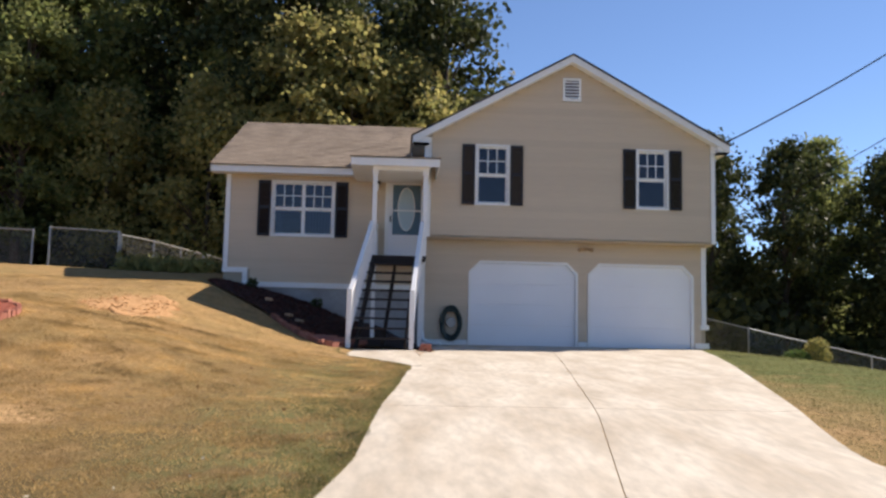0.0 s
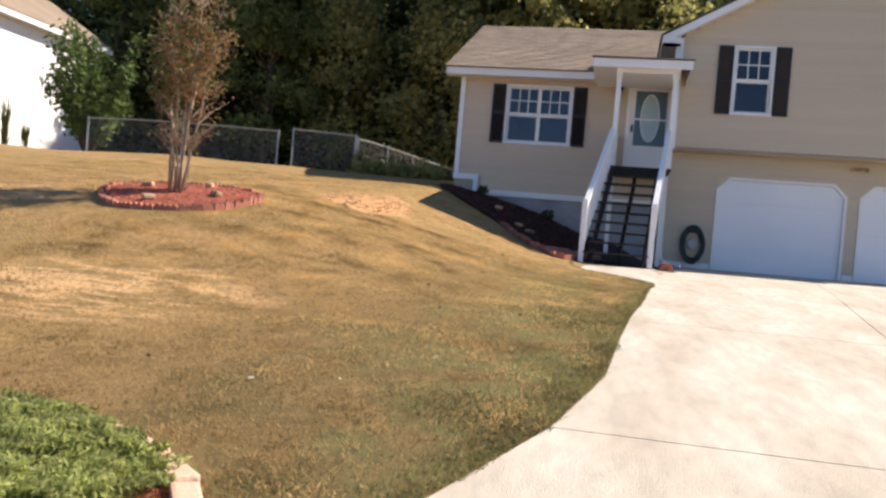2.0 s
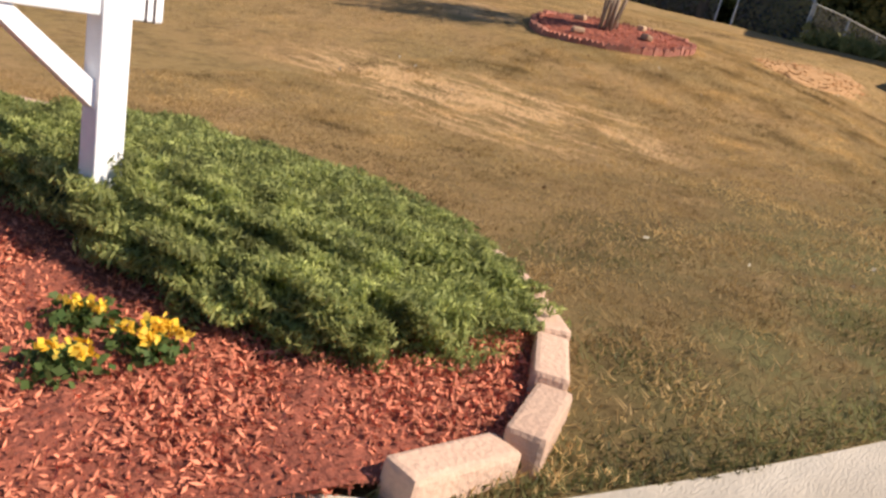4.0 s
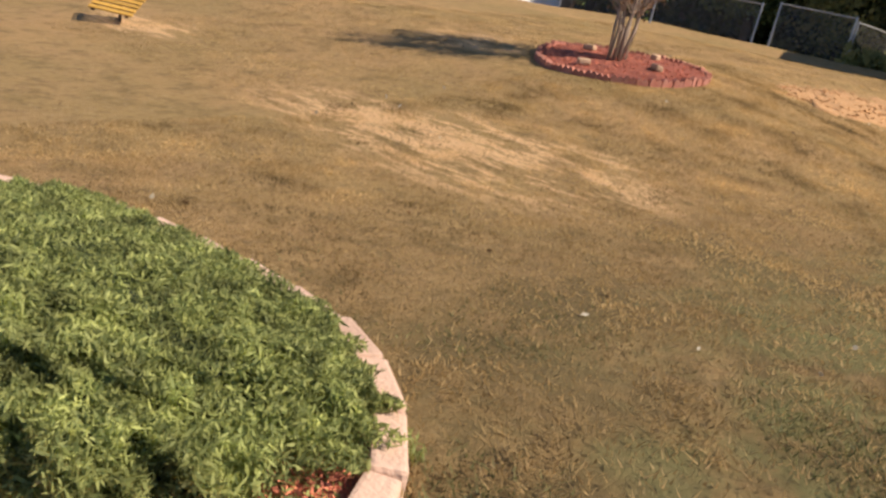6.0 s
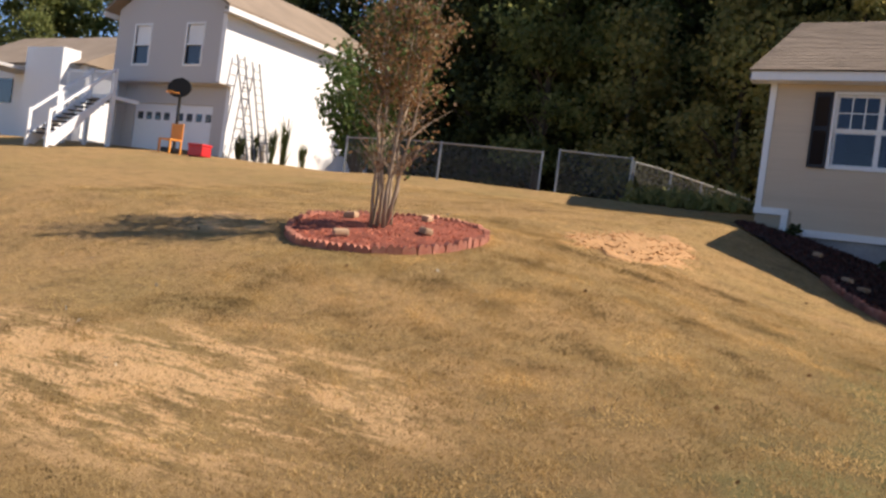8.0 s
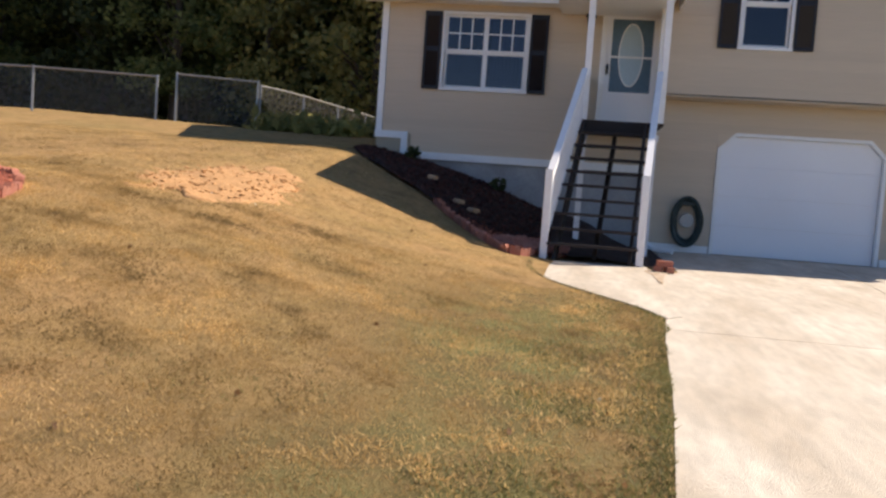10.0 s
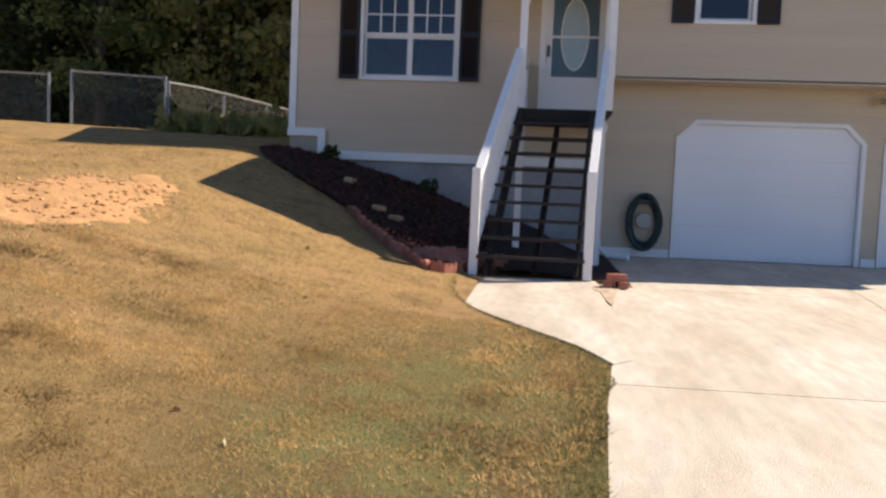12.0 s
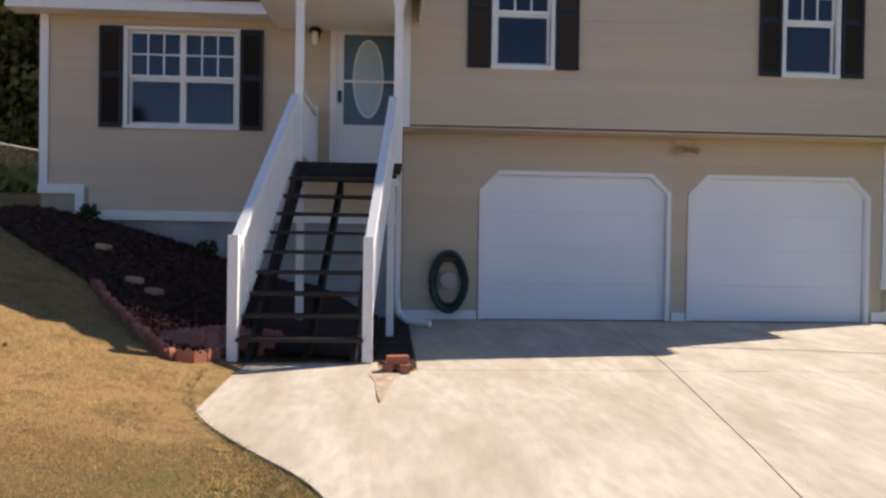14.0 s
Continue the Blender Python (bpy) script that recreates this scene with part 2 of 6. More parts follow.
M_WIRE = material("fence_wire", (0.20, 0.20, 0.19), 0.5, metal=0.5)
M_BARK = material("tree_bark", (0.085, 0.066, 0.050), 0.95, grain=0.6, grain_scale=18, bump=0.8, bump_scale=20, stretch=(1, 1, 0.25))
M_MYRTLE = material("smooth_tan_bark", (0.36, 0.27, 0.19), 0.7, grain=0.35, grain_scale=14, blotch=0.4, blotch_scale=7, stretch=(1, 1, 0.3))
# Leaf hues: A and B brightened for sunlit crowns, C darkened for wood shade.
M_LEAF_A = leaf_material("dull_green_leaves", (0.120, 0.155, 0.052), (0.270, 0.285, 0.100), 0.62)
M_LEAF_B = leaf_material("yellowing_leaves", (0.200, 0.215, 0.075), (0.400, 0.345, 0.125), 0.6)
M_LEAF_C = leaf_material("dark_green_leaves", (0.034, 0.048, 0.017), (0.092, 0.104, 0.036), 0.36)
M_LEAF_MY = leaf_material("russet_leaves", (0.155, 0.080, 0.040), (0.330, 0.200, 0.095), 0.5)
M_LEAF_MG = leaf_material("fresh_green_leaves", (0.060, 0.115, 0.030), (0.115, 0.150, 0.045), 0.4)
M_PALELEAF = leaf_material("bleached_leaves", (0.55, 0.45, 0.30), (0.75, 0.68, 0.52), 0.2)
M_JUNIPER = leaf_material("juniper_needles", (0.170, 0.205, 0.068), (0.520, 0.540, 0.185), 0.5, 7.0, (0.45, 1.45))
# Near-black green that puts the juniper's inner shade into a colour.
M_JUNSHADE = material("juniper_inner_shade", (0.030, 0.042, 0.016), 1.0, grain=0.5)
M_YELLOW = leaf_material("yellow_petals", (0.75, 0.46, 0.03), (0.80, 0.58, 0.10), 0.3)
M_NBWHITE = material("white_neighbour_siding", (0.84, 0.84, 0.84), 0.6, grain=0.06, grain_scale=6, stretch=(0.3, 0.3, 6))
M_NBGREY = material("grey_neighbour_siding", (0.52, 0.50, 0.49), 0.7, grain=0.08, stretch=(0.3, 1, 6))
M_VAN = material("white_van_paint", (0.82, 0.82, 0.82), 0.25, blotch=0.06, blotch_scale=1)
M_RUBBER = material("tyre_rubber", (0.02, 0.02, 0.02), 0.85, grain=0.3)
M_CHROME = material("wheel_steel", (0.5, 0.5, 0.5), 0.3, metal=0.9)
M_WINDARK = material("dark_window_glass", (0.03, 0.035, 0.05), 0.1, spec=0.6)
M_RED = material("red_plastic", (0.62, 0.03, 0.035), 0.4, grain=0.1)
M_ORANGE = material("orange_plastic", (0.76, 0.30, 0.05), 0.5, grain=0.1)
M_YBOARD = material("yellow_board", (0.50, 0.28, 0.05), 0.7, grain=0.3, grain_scale=20, vary=0.2)
M_BROWN = material("dark_brown_metal", (0.055, 0.032, 0.028), 0.5, grain=0.2)
M_ALU = material("ladder_aluminium", (0.20, 0.20, 0.21), 0.5, metal=0.3)
M_STONE = material("pale_stone", (0.50, 0.33, 0.20), 0.9, grain=0.3, bump=0.4, vary=0.2)


# ---- helpers of this scene ----
def smooth(a, b, x):
    t = min(1.0, max(0.0, (x - a) / (b - a)))
    return t * t * (3 - 2 * t)


def table(tab, x):
    if x <= tab[0][0]:
        return tab[0][1]
    for (a, p), (b, q) in zip(tab, tab[1:]):
        if x <= b:
            return p + (q - p) * (x - a) / (b - a)
    return tab[-1][1]


DRIVE = [(-60, -1.6), (-26, -1.6), (-20, -1.28), (-16, -0.86), (-11.3, -0.46), (-6, -0.17), (-3.2, -0.07), (0.5, 0.0), (60, 0.0)]
BANK = [(-60, -1.6), (-26, -1.6), (-20, -1.35), (-16, -1.05), (-13.5, -0.75), (-11, -0.22), (-8.5, 0.5), (-6.5, 0.75), (-2, 1.3), (0.7, 1.5), (6, 1.75), (60, 2.6)]


def drive_z(y):
    return table(DRIVE, y)


def ground_z(x, y):
    d = drive_z(y)
    high = table(BANK, y) + max(0.0, min(-7 - x, 25)) * 0.03 * smooth(-6, 6, y) - 0.06 * max(0.0, min(-24 - x, 10)) * smooth(8, 0, y)
    high += 0.22 * smooth(0.2, 3.6, y) * smooth(-19, -14, x)
    z = d + (high - d) * smooth(0, 1, (-1.2 - x) / (6.0 - 1.8 * smooth(-5, 0, y)))
    if x > 7:
        z -= 0.16 * (min(x, 20) - 7) * smooth(0, 3, x - 7)
    return z


def turf_z(x, y):
    """The lawn's surface, with small unevenness away from the paving."""
    far = smooth(0.3, 1.6, (-2.1 if y > -7.5 else -1.2) - x) if x < 3 else smooth(7.5, 9, x)
    return ground_z(x, y) - 0.012 + 0.028 * noise.noise(Vector((x * 0.9, y * 0.9, 0))) * far


def bm_object(name, bm, mat, parent=None, shade=False):
    me = bpy.data.meshes.new(name)
    bmesh.ops.recalc_face_normals(bm, faces=bm.faces)
    bm.to_mesh(me)
    bm.free()
    me.materials.append(mat)
    if shade:
        for p in me.polygons:
            p.use_smooth = True
    ob = new(name, me)
    if parent:
        ob.parent = parent
    return ob


def part(name, bm, mat, parent, label="", shade=False):
    ob = bm_object(name, bm, mat, parent, shade)
    return tagged(ob, label) if label else ob


def thing(name, label, category, group="", kind="", at=(0, 0, 0)):
    e = new(name)
    e.location = at
    return tagged(e, label, category, group, kind)


def box(bm, x0, x1, y0, y1, z0, z1, bevel=0.0):
    r = bmesh.ops.create_cube(bm, size=1.0)
    vs = r["verts"]
    for v in vs:
        v.co = Vector((x0 + (v.co.x + 0.5) * (x1 - x0), y0 + (v.co.y + 0.5) * (y1 - y0), z0 + (v.co.z + 0.5) * (z1 - z0)))
    if bevel:
        es = list({e for v in vs for e in v.link_edges})
        bmesh.ops.bevel(bm, geom=es, offset=bevel, segments=2, affect="EDGES", profile=0.6)
    return vs


def boxed(*dims, bevel=0.0):
    bm = bmesh.new()
    box(bm, *dims, bevel=bevel)
    return bm


def prism(bm, outline, axis, a, b):
    """Extrudes an outline of 2D points along an axis from a to b. For axis y the points are (x, z), for x (y, z), for z (x, y)."""
    def p(u, v, w):
        return {"x": (w, u, v), "y": (u, w, v), "z": (u, v, w)}[axis]
    lo = [bm.verts.new(p(u, v, a)) for u, v in outline]
    hi = [bm.verts.new(p(u, v, b)) for u, v in outline]
    bm.faces.new(lo)
    bm.faces.new(hi[::-1])
    n = len(lo)
    for i in range(n):
        bm.faces.new((lo[i], hi[i], hi[(i + 1) % n], lo[(i + 1) % n]))


def prismed(outline, axis, a, b, bevel=0.0):
    bm = bmesh.new()
    prism(bm, outline, axis, a, b)
    if bevel:
        bmesh.ops.bevel(bm, geom=list(bm.edges), offset=bevel, segments=2, affect="EDGES")
    return bm


def tube(bm, points, radii, sides=8):
    """A tapered tube through the points."""
    rings = []
    for i, p in enumerate(points):
        p = Vector(p)
        d = Vector(points[min(i + 1, len(points) - 1)]) - Vector(points[max(i - 1, 0)])
        q = d.to_track_quat("Z", "Y")
        r = radii[i] if isinstance(radii, (list, tuple)) else radii
        rings.append([bm.verts.new(p + q @ Vector((math.cos(2 * math.pi * k / sides) * r, math.sin(2 * math.pi * k / sides) * r, 0))) for k in range(sides)])
    for a, b in zip(rings, rings[1:]):
        for k in range(sides):
            bm.faces.new((a[k], a[(k + 1) % sides], b[(k + 1) % sides], b[k]))
    bm.faces.new(rings[0][::-1])
    bm.faces.new(rings[-1])


def tubed(points, radii, sides=8):
    bm = bmesh.new()
    tube(bm, points, radii, sides)
    return bm


def raw_mesh(name, verts, faces, mat, parent=None):
    me = bpy.data.meshes.new(name)
    me.from_pydata(verts, [], faces)
    me.materials.append(mat)
    ob = new(name, me)
    if parent:
        ob.parent = parent
    return ob


def leaf_mesh(name, centres, size, mat, parent=None, rng=None, long=1.0, upward=0.0):
    """One mesh of leaf-shaped quads, each turned at random, at the centres (an n x 3 array)."""
    rng = rng or np.random.default_rng(1)
    n = len(centres)
    a = rng.normal(size=(n, 3))
    a[:, 2] += upward
    a /= np.linalg.norm(a, axis=1)[:, None]
    b = np.cross(a, rng.normal(size=(n, 3)))
    b /= np.linalg.norm(b, axis=1)[:, None]
    s = (size * rng.uniform(0.6, 1.4, n))[:, None]
    tip, side = a * s * long, b * s * 0.5
    v = np.empty((n, 4, 3))
    v[:, 0], v[:, 2] = centres - tip * 0.5, centres + tip * 0.5
    v[:, 1], v[:, 3] = centres + side, centres - side
    me = bpy.data.meshes.new(name)
    me.vertices.add(4 * n)
    me.vertices.foreach_set("co", v.reshape(-1).astype(np.float32))
    me.loops.add(4 * n)
    me.loops.foreach_set("vertex_index", np.arange(4 * n, dtype=np.int32))
    me.polygons.add(n)
    me.polygons.foreach_set("loop_start", np.arange(0, 4 * n, 4, dtype=np.int32))
    me.update(calc_edges=True)
    me.materials.append(mat)
    ob = new(name, me)
    if parent:
        ob.parent = parent
    return ob


from mathutils.geometry import delaunay_2d_cdt


def sheet(outline, step, height, skirt=0.0, wobble=0.0, seed=3):
    """A mesh over an outline of (x, y), with points inside at the step, lifted to height(x, y)."""
    rng = random.Random(seed)
    n = len(outline)
    edge = []
    for (ax, ay), (bx, by) in zip(outline, outline[1:] + outline[:1]):
        k = max(1, int(math.hypot(bx - ax, by - ay) / step))
        edge += [(ax + (bx - ax) * i / k, ay + (by - ay) * i / k) for i in range(k)]
    xs, ys = [p[0] for p in edge], [p[1] for p in edge]

    def inside(x, y):
        odd = False
        for (ax, ay), (bx, by) in zip(edge, edge[1:] + edge[:1]):
            if (ay > y) != (by > y) and x < (bx - ax) * (y - ay) / (by - ay) + ax:
                odd = not odd
        return odd
    inner = []
    x = min(xs)
    while x < max(xs):
        y = min(ys)
        while y < max(ys):
            if inside(x, y) and min((x - u) ** 2 + (y - v) ** 2 for u, v in edge) > (0.4 * step) ** 2:
                inner.append((x + rng.uniform(-.2, .2) * step, y + rng.uniform(-.2, .2) * step))
            y += step
        x += step
    pts = [Vector(p) for p in edge + inner]
    ring = list(range(len(edge)))
    out = delaunay_2d_cdt(pts, [(i, (i + 1) % len(edge)) for i in ring], [ring], 1, 1e-5)
    bm = bmesh.new()
    vs = [bm.verts.new((p.x, p.y, height(p.x, p.y) + (rng.uniform(-wobble, wobble) if wobble else 0))) for p in out[0]]
    for f in out[2]:
        bm.faces.new([vs[i] for i in f])
    if skirt:
        rim = [e for e in bm.edges if e.is_boundary]
        g = bmesh.ops.extrude_edge_only(bm, edges=rim)
        for v in (w for w in g["geom"] if isinstance(w, bmesh.types.BMVert)):
            v.co.z -= skirt
    return bm


def curved(line, per=6):
    """A smooth line through the corners."""
    p = [line[0]] + line + [line[-1]]
    out = []
    for i in range(1, len(p) - 2):
        for k in range(per):
            t = k / per
            out.append(tuple(0.5 * (2 * p[i][c] + (p[i + 1][c] - p[i - 1][c]) * t + (2 * p[i - 1][c] - 5 * p[i][c] + 4 * p[i + 1][c] - p[i + 2][c]) * t * t
                                    + (3 * p[i][c] - p[i - 1][c] - 3 * p[i + 1][c] + p[i + 2][c]) * t ** 3) for c in (0, 1)))
    return out + [line[-1]]


# ---- ground, drive and walk ----
def axis_steps(lo, hi, fine_lo, fine_hi, fine):
    out = list(np.arange(fine_lo, fine_hi + 1e-6, fine))
    step, v = fine, fine_hi
    while v < hi:
        step *= 1.35
        v += step
        out.append(min(v, hi))
    step, v = fine, fine_lo
    while v > lo:
        step *= 1.35
        v -= step
        out.insert(0, max(v, lo))
    return out


def build_ground():
    xs, ys = axis_steps(-900, 900, -32, 20, 0.4), axis_steps(-900, 900, -21, 16, 0.4)
    verts = [(x, y, turf_z(x, y)) for y in ys for x in xs]
    w = len(xs)
    faces = [(j * w + i, j * w + i + 1, (j + 1) * w + i + 1, (j + 1) * w + i) for j in range(len(ys) - 1) for i in range(w - 1)]
    ob = raw_mesh("ground", verts, faces, M_LAWN)
    for p in ob.data.polygons:
        p.use_smooth = True
    tagged(ob, "tan dormant lawn rising in a bank beside the drive", "lawn", kind="structure")


build_ground()

LEFT = [(-19.6, -3.6), (-18.2, -2.9), (-17.4, -2.15), (-16.6, -1.80), (-15.2, -1.31), (-13.9, -1.05), (-12.2, -0.94), (-11.4, -0.88), (-9.7, -0.70), (-8.1, -0.58), (-7.1, -0.47), (-3.65, -0.32), (-3.6, 0.06), (0.53, 0.06)]
RIGHT = [(-19.6, 5.4), (-18.2, 4.2), (-17, 3.5), (-13.6, 3.17), (-12.6, 3.4), (-10, 4.13), (-7, 4.95), (-1.2, 6.55), (0.53, 7.05)]
MID = [(-19.6, 0.1), (-14.8, 0.83), (-11.8, 1.38), (-6, 2.17), (-3.3, 2.54), (0.53, 3.0)]


def slab(name, y0, y1, fa, fb, parent):
    """A concrete slab between two edge lines, from y0 to y1, with softened edges."""
    g, n, k = 0.005, 8, 8
    ys = [y0 + g + (y1 - y0 - 2 * g) * i / n for i in range(n + 1)]
    verts, faces = [], []
    for y in ys:
        a, b = fa(y) + g, fb(y) - g
        verts += [(a + (b - a) * j / k, y, drive_z(y) + (0.0 if 0 < j < k and y not in (ys[0], ys[-1]) else -0.006)) for j in range(k + 1)]
    w = k + 1
    faces = [(j * w + i, j * w + i + 1, (j + 1) * w + i + 1, (j + 1) * w + i) for j in range(n) for i in range(k)]
    rim = [i for i in range(w)] + [(j + 1) * w - 1 for j in range(1, n + 1)] + [n * w + i for i in range(k - 1, -1, -1)] + [j * w for j in range(n - 1, 0, -1)]
    low = len(verts)
    verts += [(verts[i][0], verts[i][1], verts[i][2] - 0.09) for i in rim]
    m = len(rim)
    faces += [(rim[i], low + i, low + (i + 1) % m, rim[(i + 1) % m]) for i in range(m)]
    ob = raw_mesh(name, verts, faces, M_CONC, parent)
    return ob


drive = thing("driveway", "pale stained concrete driveway with sawn joints", "driveway", kind="structure")
rows = [0.53, -3.5, -7.6, -11.4, -15.13, -19.6]
for top, low in zip(rows, rows[1:]):
    slab("slab", low, top, lambda y: table(LEFT, y), lambda y: table(MID, y), drive)
    slab("slab", low, top, lambda y: table(MID, y), lambda y: table(RIGHT, y), drive)
outline = [(table(LEFT, y) + 0.06, y) for y, _ in LEFT] + [(table(RIGHT, y) - 0.06, y) for y, _ in RIGHT[::-1]]
part("joint_fill", sheet(outline, 0.9, lambda x, y: drive_z(y) - 0.022), M_JOINT, drive)

WALK = [(-0.315, -7.0), (-0.315, -3.2)] + curved([(-1.82, -3.25), (-1.84, -3.8), (-1.80, -4.4), (-1.67, -5.0), (-1.46, -5.5), (-1.12, -6.05), (-0.69, -6.65), (-0.46, -7.15)])
walk_pad = bm_object("pavement", sheet(WALK, 0.3, lambda x, y: drive_z(y) + 0.004, skirt=0.1), M_CONC)
tagged(walk_pad, "pale concrete walk curving from the drive to the steps", "walkway", kind="structure")
stain = bm_object("rust_stain", sheet(curved([(-0.36, -3.50), (-0.12, -3.48), (-0.10, -3.75), (-0.16, -4.05), (-0.22, -4.45), (-0.27, -4.85), (-0.31, -4.5), (-0.33, -4.1), (-0.39, -3.8), (-0.36, -3.51)])[:-1], 0.07, lambda x, y: drive_z(y) + 0.008), M_RUST)
tagged(stain, "rusty dirt stain running down the concrete from the loose brick", "stain", kind="structure")
road = bm_object("road", sheet([(-60, -19.7), (60, -19.7), (60, -30), (-60, -30)], 3.0, lambda x, y: table(DRIVE, y) - 0.0), M_ASPH)
tagged(road, "grey asphalt street at the foot of the drive", "road", kind="structure")


# ---- the house ----
YL, YU, YG = 0.70, 0.0, 0.54
XL, XC, XR = -5.10, -0.05, 7.22
BACK = 9.7
PEAK_X, PEAK_Z, EAVE_Z, PITCH = 3.54, 7.30, 5.12, 0.55
house = thing("house", "beige split-level house with black shutters and two garage doors", "house", kind="structure")


def grow(h, m):
    return (h[0] - m, h[1] + m, h[2] - m, h[3] + m)


def wall_with_holes(x0, x1, y0, y1, z0, z1, holes):
    """A wall along x, cut by holes (x0, x1, z0, z1)."""
    bm = bmesh.new()
    cuts = sorted({x0, x1, *[h[0] for h in holes], *[h[1] for h in holes]})
    for a, b in zip(cuts, cuts[1:]):
        spans = sorted((h[2], h[3]) for h in holes if h[0] <= a + 1e-6 and h[1] >= b - 1e-6)
        z = z0
        for lo, hi in spans:
            if lo > z:
                box(bm, a, b, y0, y1, z, lo)
            z = hi
        if z1 > z:
            box(bm, a, b, y0, y1, z, z1)
    bmesh.ops.remove_doubles(bm, verts=bm.verts, dist=1e-5)
    return bm


W1 = (-3.92, -2.42, 2.69, 4.02)
W2 = (1.19, 1.95, 3.53, 4.96)
W3 = (5.26, 5.99, 3.53, 4.96)
G1, G2 = (1.12, 3.80, 0.0, 2.08), (4.17, 6.80, 0.0, 2.08)
DOOR = (-1.00, -0.10, 2.05, 4.12)

part("wall_left", wall_with_holes(XL, XC + 0.1, YL, YL + 0.16, 1.40, 4.30, [grow(k, 0.02) for k in (W1, DOOR)]), M_WALL, house)
part("foundation", boxed(XL + 0.02, XC, YL + 0.015, YL + 0.2, -0.3, 1.42), M_FOUND, house, "grey parged foundation wall")
part("wall_upper", wall_with_holes(XC, XR, YU, YU + 0.16, 2.67, 5.15, [grow(k, 0.02) for k in (W2, W3)]), M_WALL, house)
part("wall_garage", wall_with_holes(XC, XR - 0.06, YG, YG + 0.16, -0.2, 2.67, [grow(k, 0.02) for k in (G1, G2)]), M_WALL, house)
part("gable", prismed([(XC, 5.15), (XR, 5.15), (PEAK_X, 7.2)], "y", YU, YU + 0.16), M_WALL, house)
part("wall_side_left", boxed(XL, XL + 0.16, YL + 0.16, BACK, 0.5, 4.3), M_SIDING, house)
part("wall_side_inner", boxed(XC, XC + 0.14, YU + 0.16, BACK, 2.62, 5.2), M_SIDING, house)
part("wall_side_low", boxed(XC, XC + 0.14, YG + 0.16, BACK, -0.2, 2.62), M_SIDING, house)
part("wall_side_right", boxed(XR - 0.16, XR, YU + 0.16, BACK, 2.62, 5.2), M_SIDING, house)
part("wall_side_right_low", boxed(XR - 0.22, XR - 0.06, YG + 0.16, BACK, -1.0, 2.62), M_SIDING, house)
part("wall_back", boxed(XL, XR, BACK, BACK + 0.16, -0.5, 5.2), M_SIDING, house)
part("jetty_soffit", boxed(XC, XR, YU, YG + 0.05, 2.65, 2.71), M_SIDING, house)
# Floors and ceilings coloured near-black so the rooms look unlit through the windows.
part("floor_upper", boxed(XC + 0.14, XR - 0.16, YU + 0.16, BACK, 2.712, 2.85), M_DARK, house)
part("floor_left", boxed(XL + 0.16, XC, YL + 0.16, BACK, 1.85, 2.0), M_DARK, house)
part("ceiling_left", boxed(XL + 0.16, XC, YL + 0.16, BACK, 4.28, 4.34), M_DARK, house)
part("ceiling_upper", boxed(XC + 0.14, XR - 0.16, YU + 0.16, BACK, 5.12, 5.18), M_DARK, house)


def courses(parent, y, z0, z1, pitch, spans):
    """Lap siding: a board for each course and span. spans(z) gives the runs (x0, x1) at a height."""
    z, k = z0, 0
    while z < z1 - 0.02:
        top = min(z + pitch, z1)
        for a, b in spans(0.5 * (z + top)):
            if b - a < 0.03:
                continue
            bm = bmesh.new()
            prism(bm, [(y - 0.013, z), (y, z), (y, top + 0.01), (y - 0.005, top + 0.01)], "x", a, b)
            part("siding_board", bm, M_SIDING, parent)
        z += pitch


def around(x0, x1, holes, z):
    runs, x = [], x0
    for h in sorted(holes):
        if h[2] < z < h[3]:
            runs.append((x, h[0]))
            x = h[1]
    return runs + [(x, x1)]


siding_left = thing("wall_north_siding", "beige lap siding on the lower wing", "siding", kind="structure")
siding_up = thing("wall_gable_siding", "beige lap siding on the gabled upper storey", "siding", kind="structure")
siding_low = thing("wall_garage_siding", "beige lap siding around the garage doors", "siding", kind="structure")
courses(siding_left, YL, 1.46, 4.24, 0.165, lambda z: around(XL + 0.11 if z > 1.84 else -4.44, XC - 0.02, [grow(W1, 0.05), grow(DOOR, 0.09)], z))
courses(siding_up, YU, 2.69, 7.1, 0.165, lambda z: around(max(XC + 0.10, PEAK_X - (7.16 - z) / PITCH), min(XR - 0.10, PEAK_X + (7.16 - z) / PITCH), [grow(W2, 0.05), grow(W3, 0.05), (3.33, 3.80, 6.19, 6.79)], z))
courses(siding_low, YG, 0.14, 2.65, 0.165, lambda z: around(XC + 0.02, XR - 0.17, [grow(G1, 0.07), grow(G2, 0.07)], z))

# corner boards, water table, rakes, fascias, soffits
part("corner_board", boxed(XL - 0.02, XL + 0.10, YL - 0.03, YL, 1.83, 4.22, bevel=0.004), M_WHITE, house)
part("corner_board", boxed(XR - 0.09, XR + 0.02, YU - 0.03, YU, 2.65, 5.15, bevel=0.004), M_WHITE, house)
part("corner_board", boxed(XC - 0.02, XC + 0.09, YU - 0.03, YU, 2.65, 5.15, bevel=0.004), M_WHITE, house)
part("corner_board", boxed(XR - 0.165, XR - 0.04, YG - 0.03, YG, 0.60, 2.65, bevel=0.004), M_WHITE, house)
part("water_table", boxed(XL - 0.03, -4.50, YL - 0.045, YL, 1.70, 1.83, bevel=0.005), M_WHITE, house)
part("water_table", boxed(-4.62, -4.50, YL - 0.05, YL, 1.34, 1.70, bevel=0.005), M_WHITE, house)
part("water_table", boxed(-4.50, XC, YL - 0.045, YL, 1.34, 1.475, bevel=0.005), M_WHITE, house)
part("water_table", boxed(XC - 0.03, G1[0] - 0.08, YG - 0.04, YG, 0.0, 0.13, bevel=0.005), M_WHITE, house)
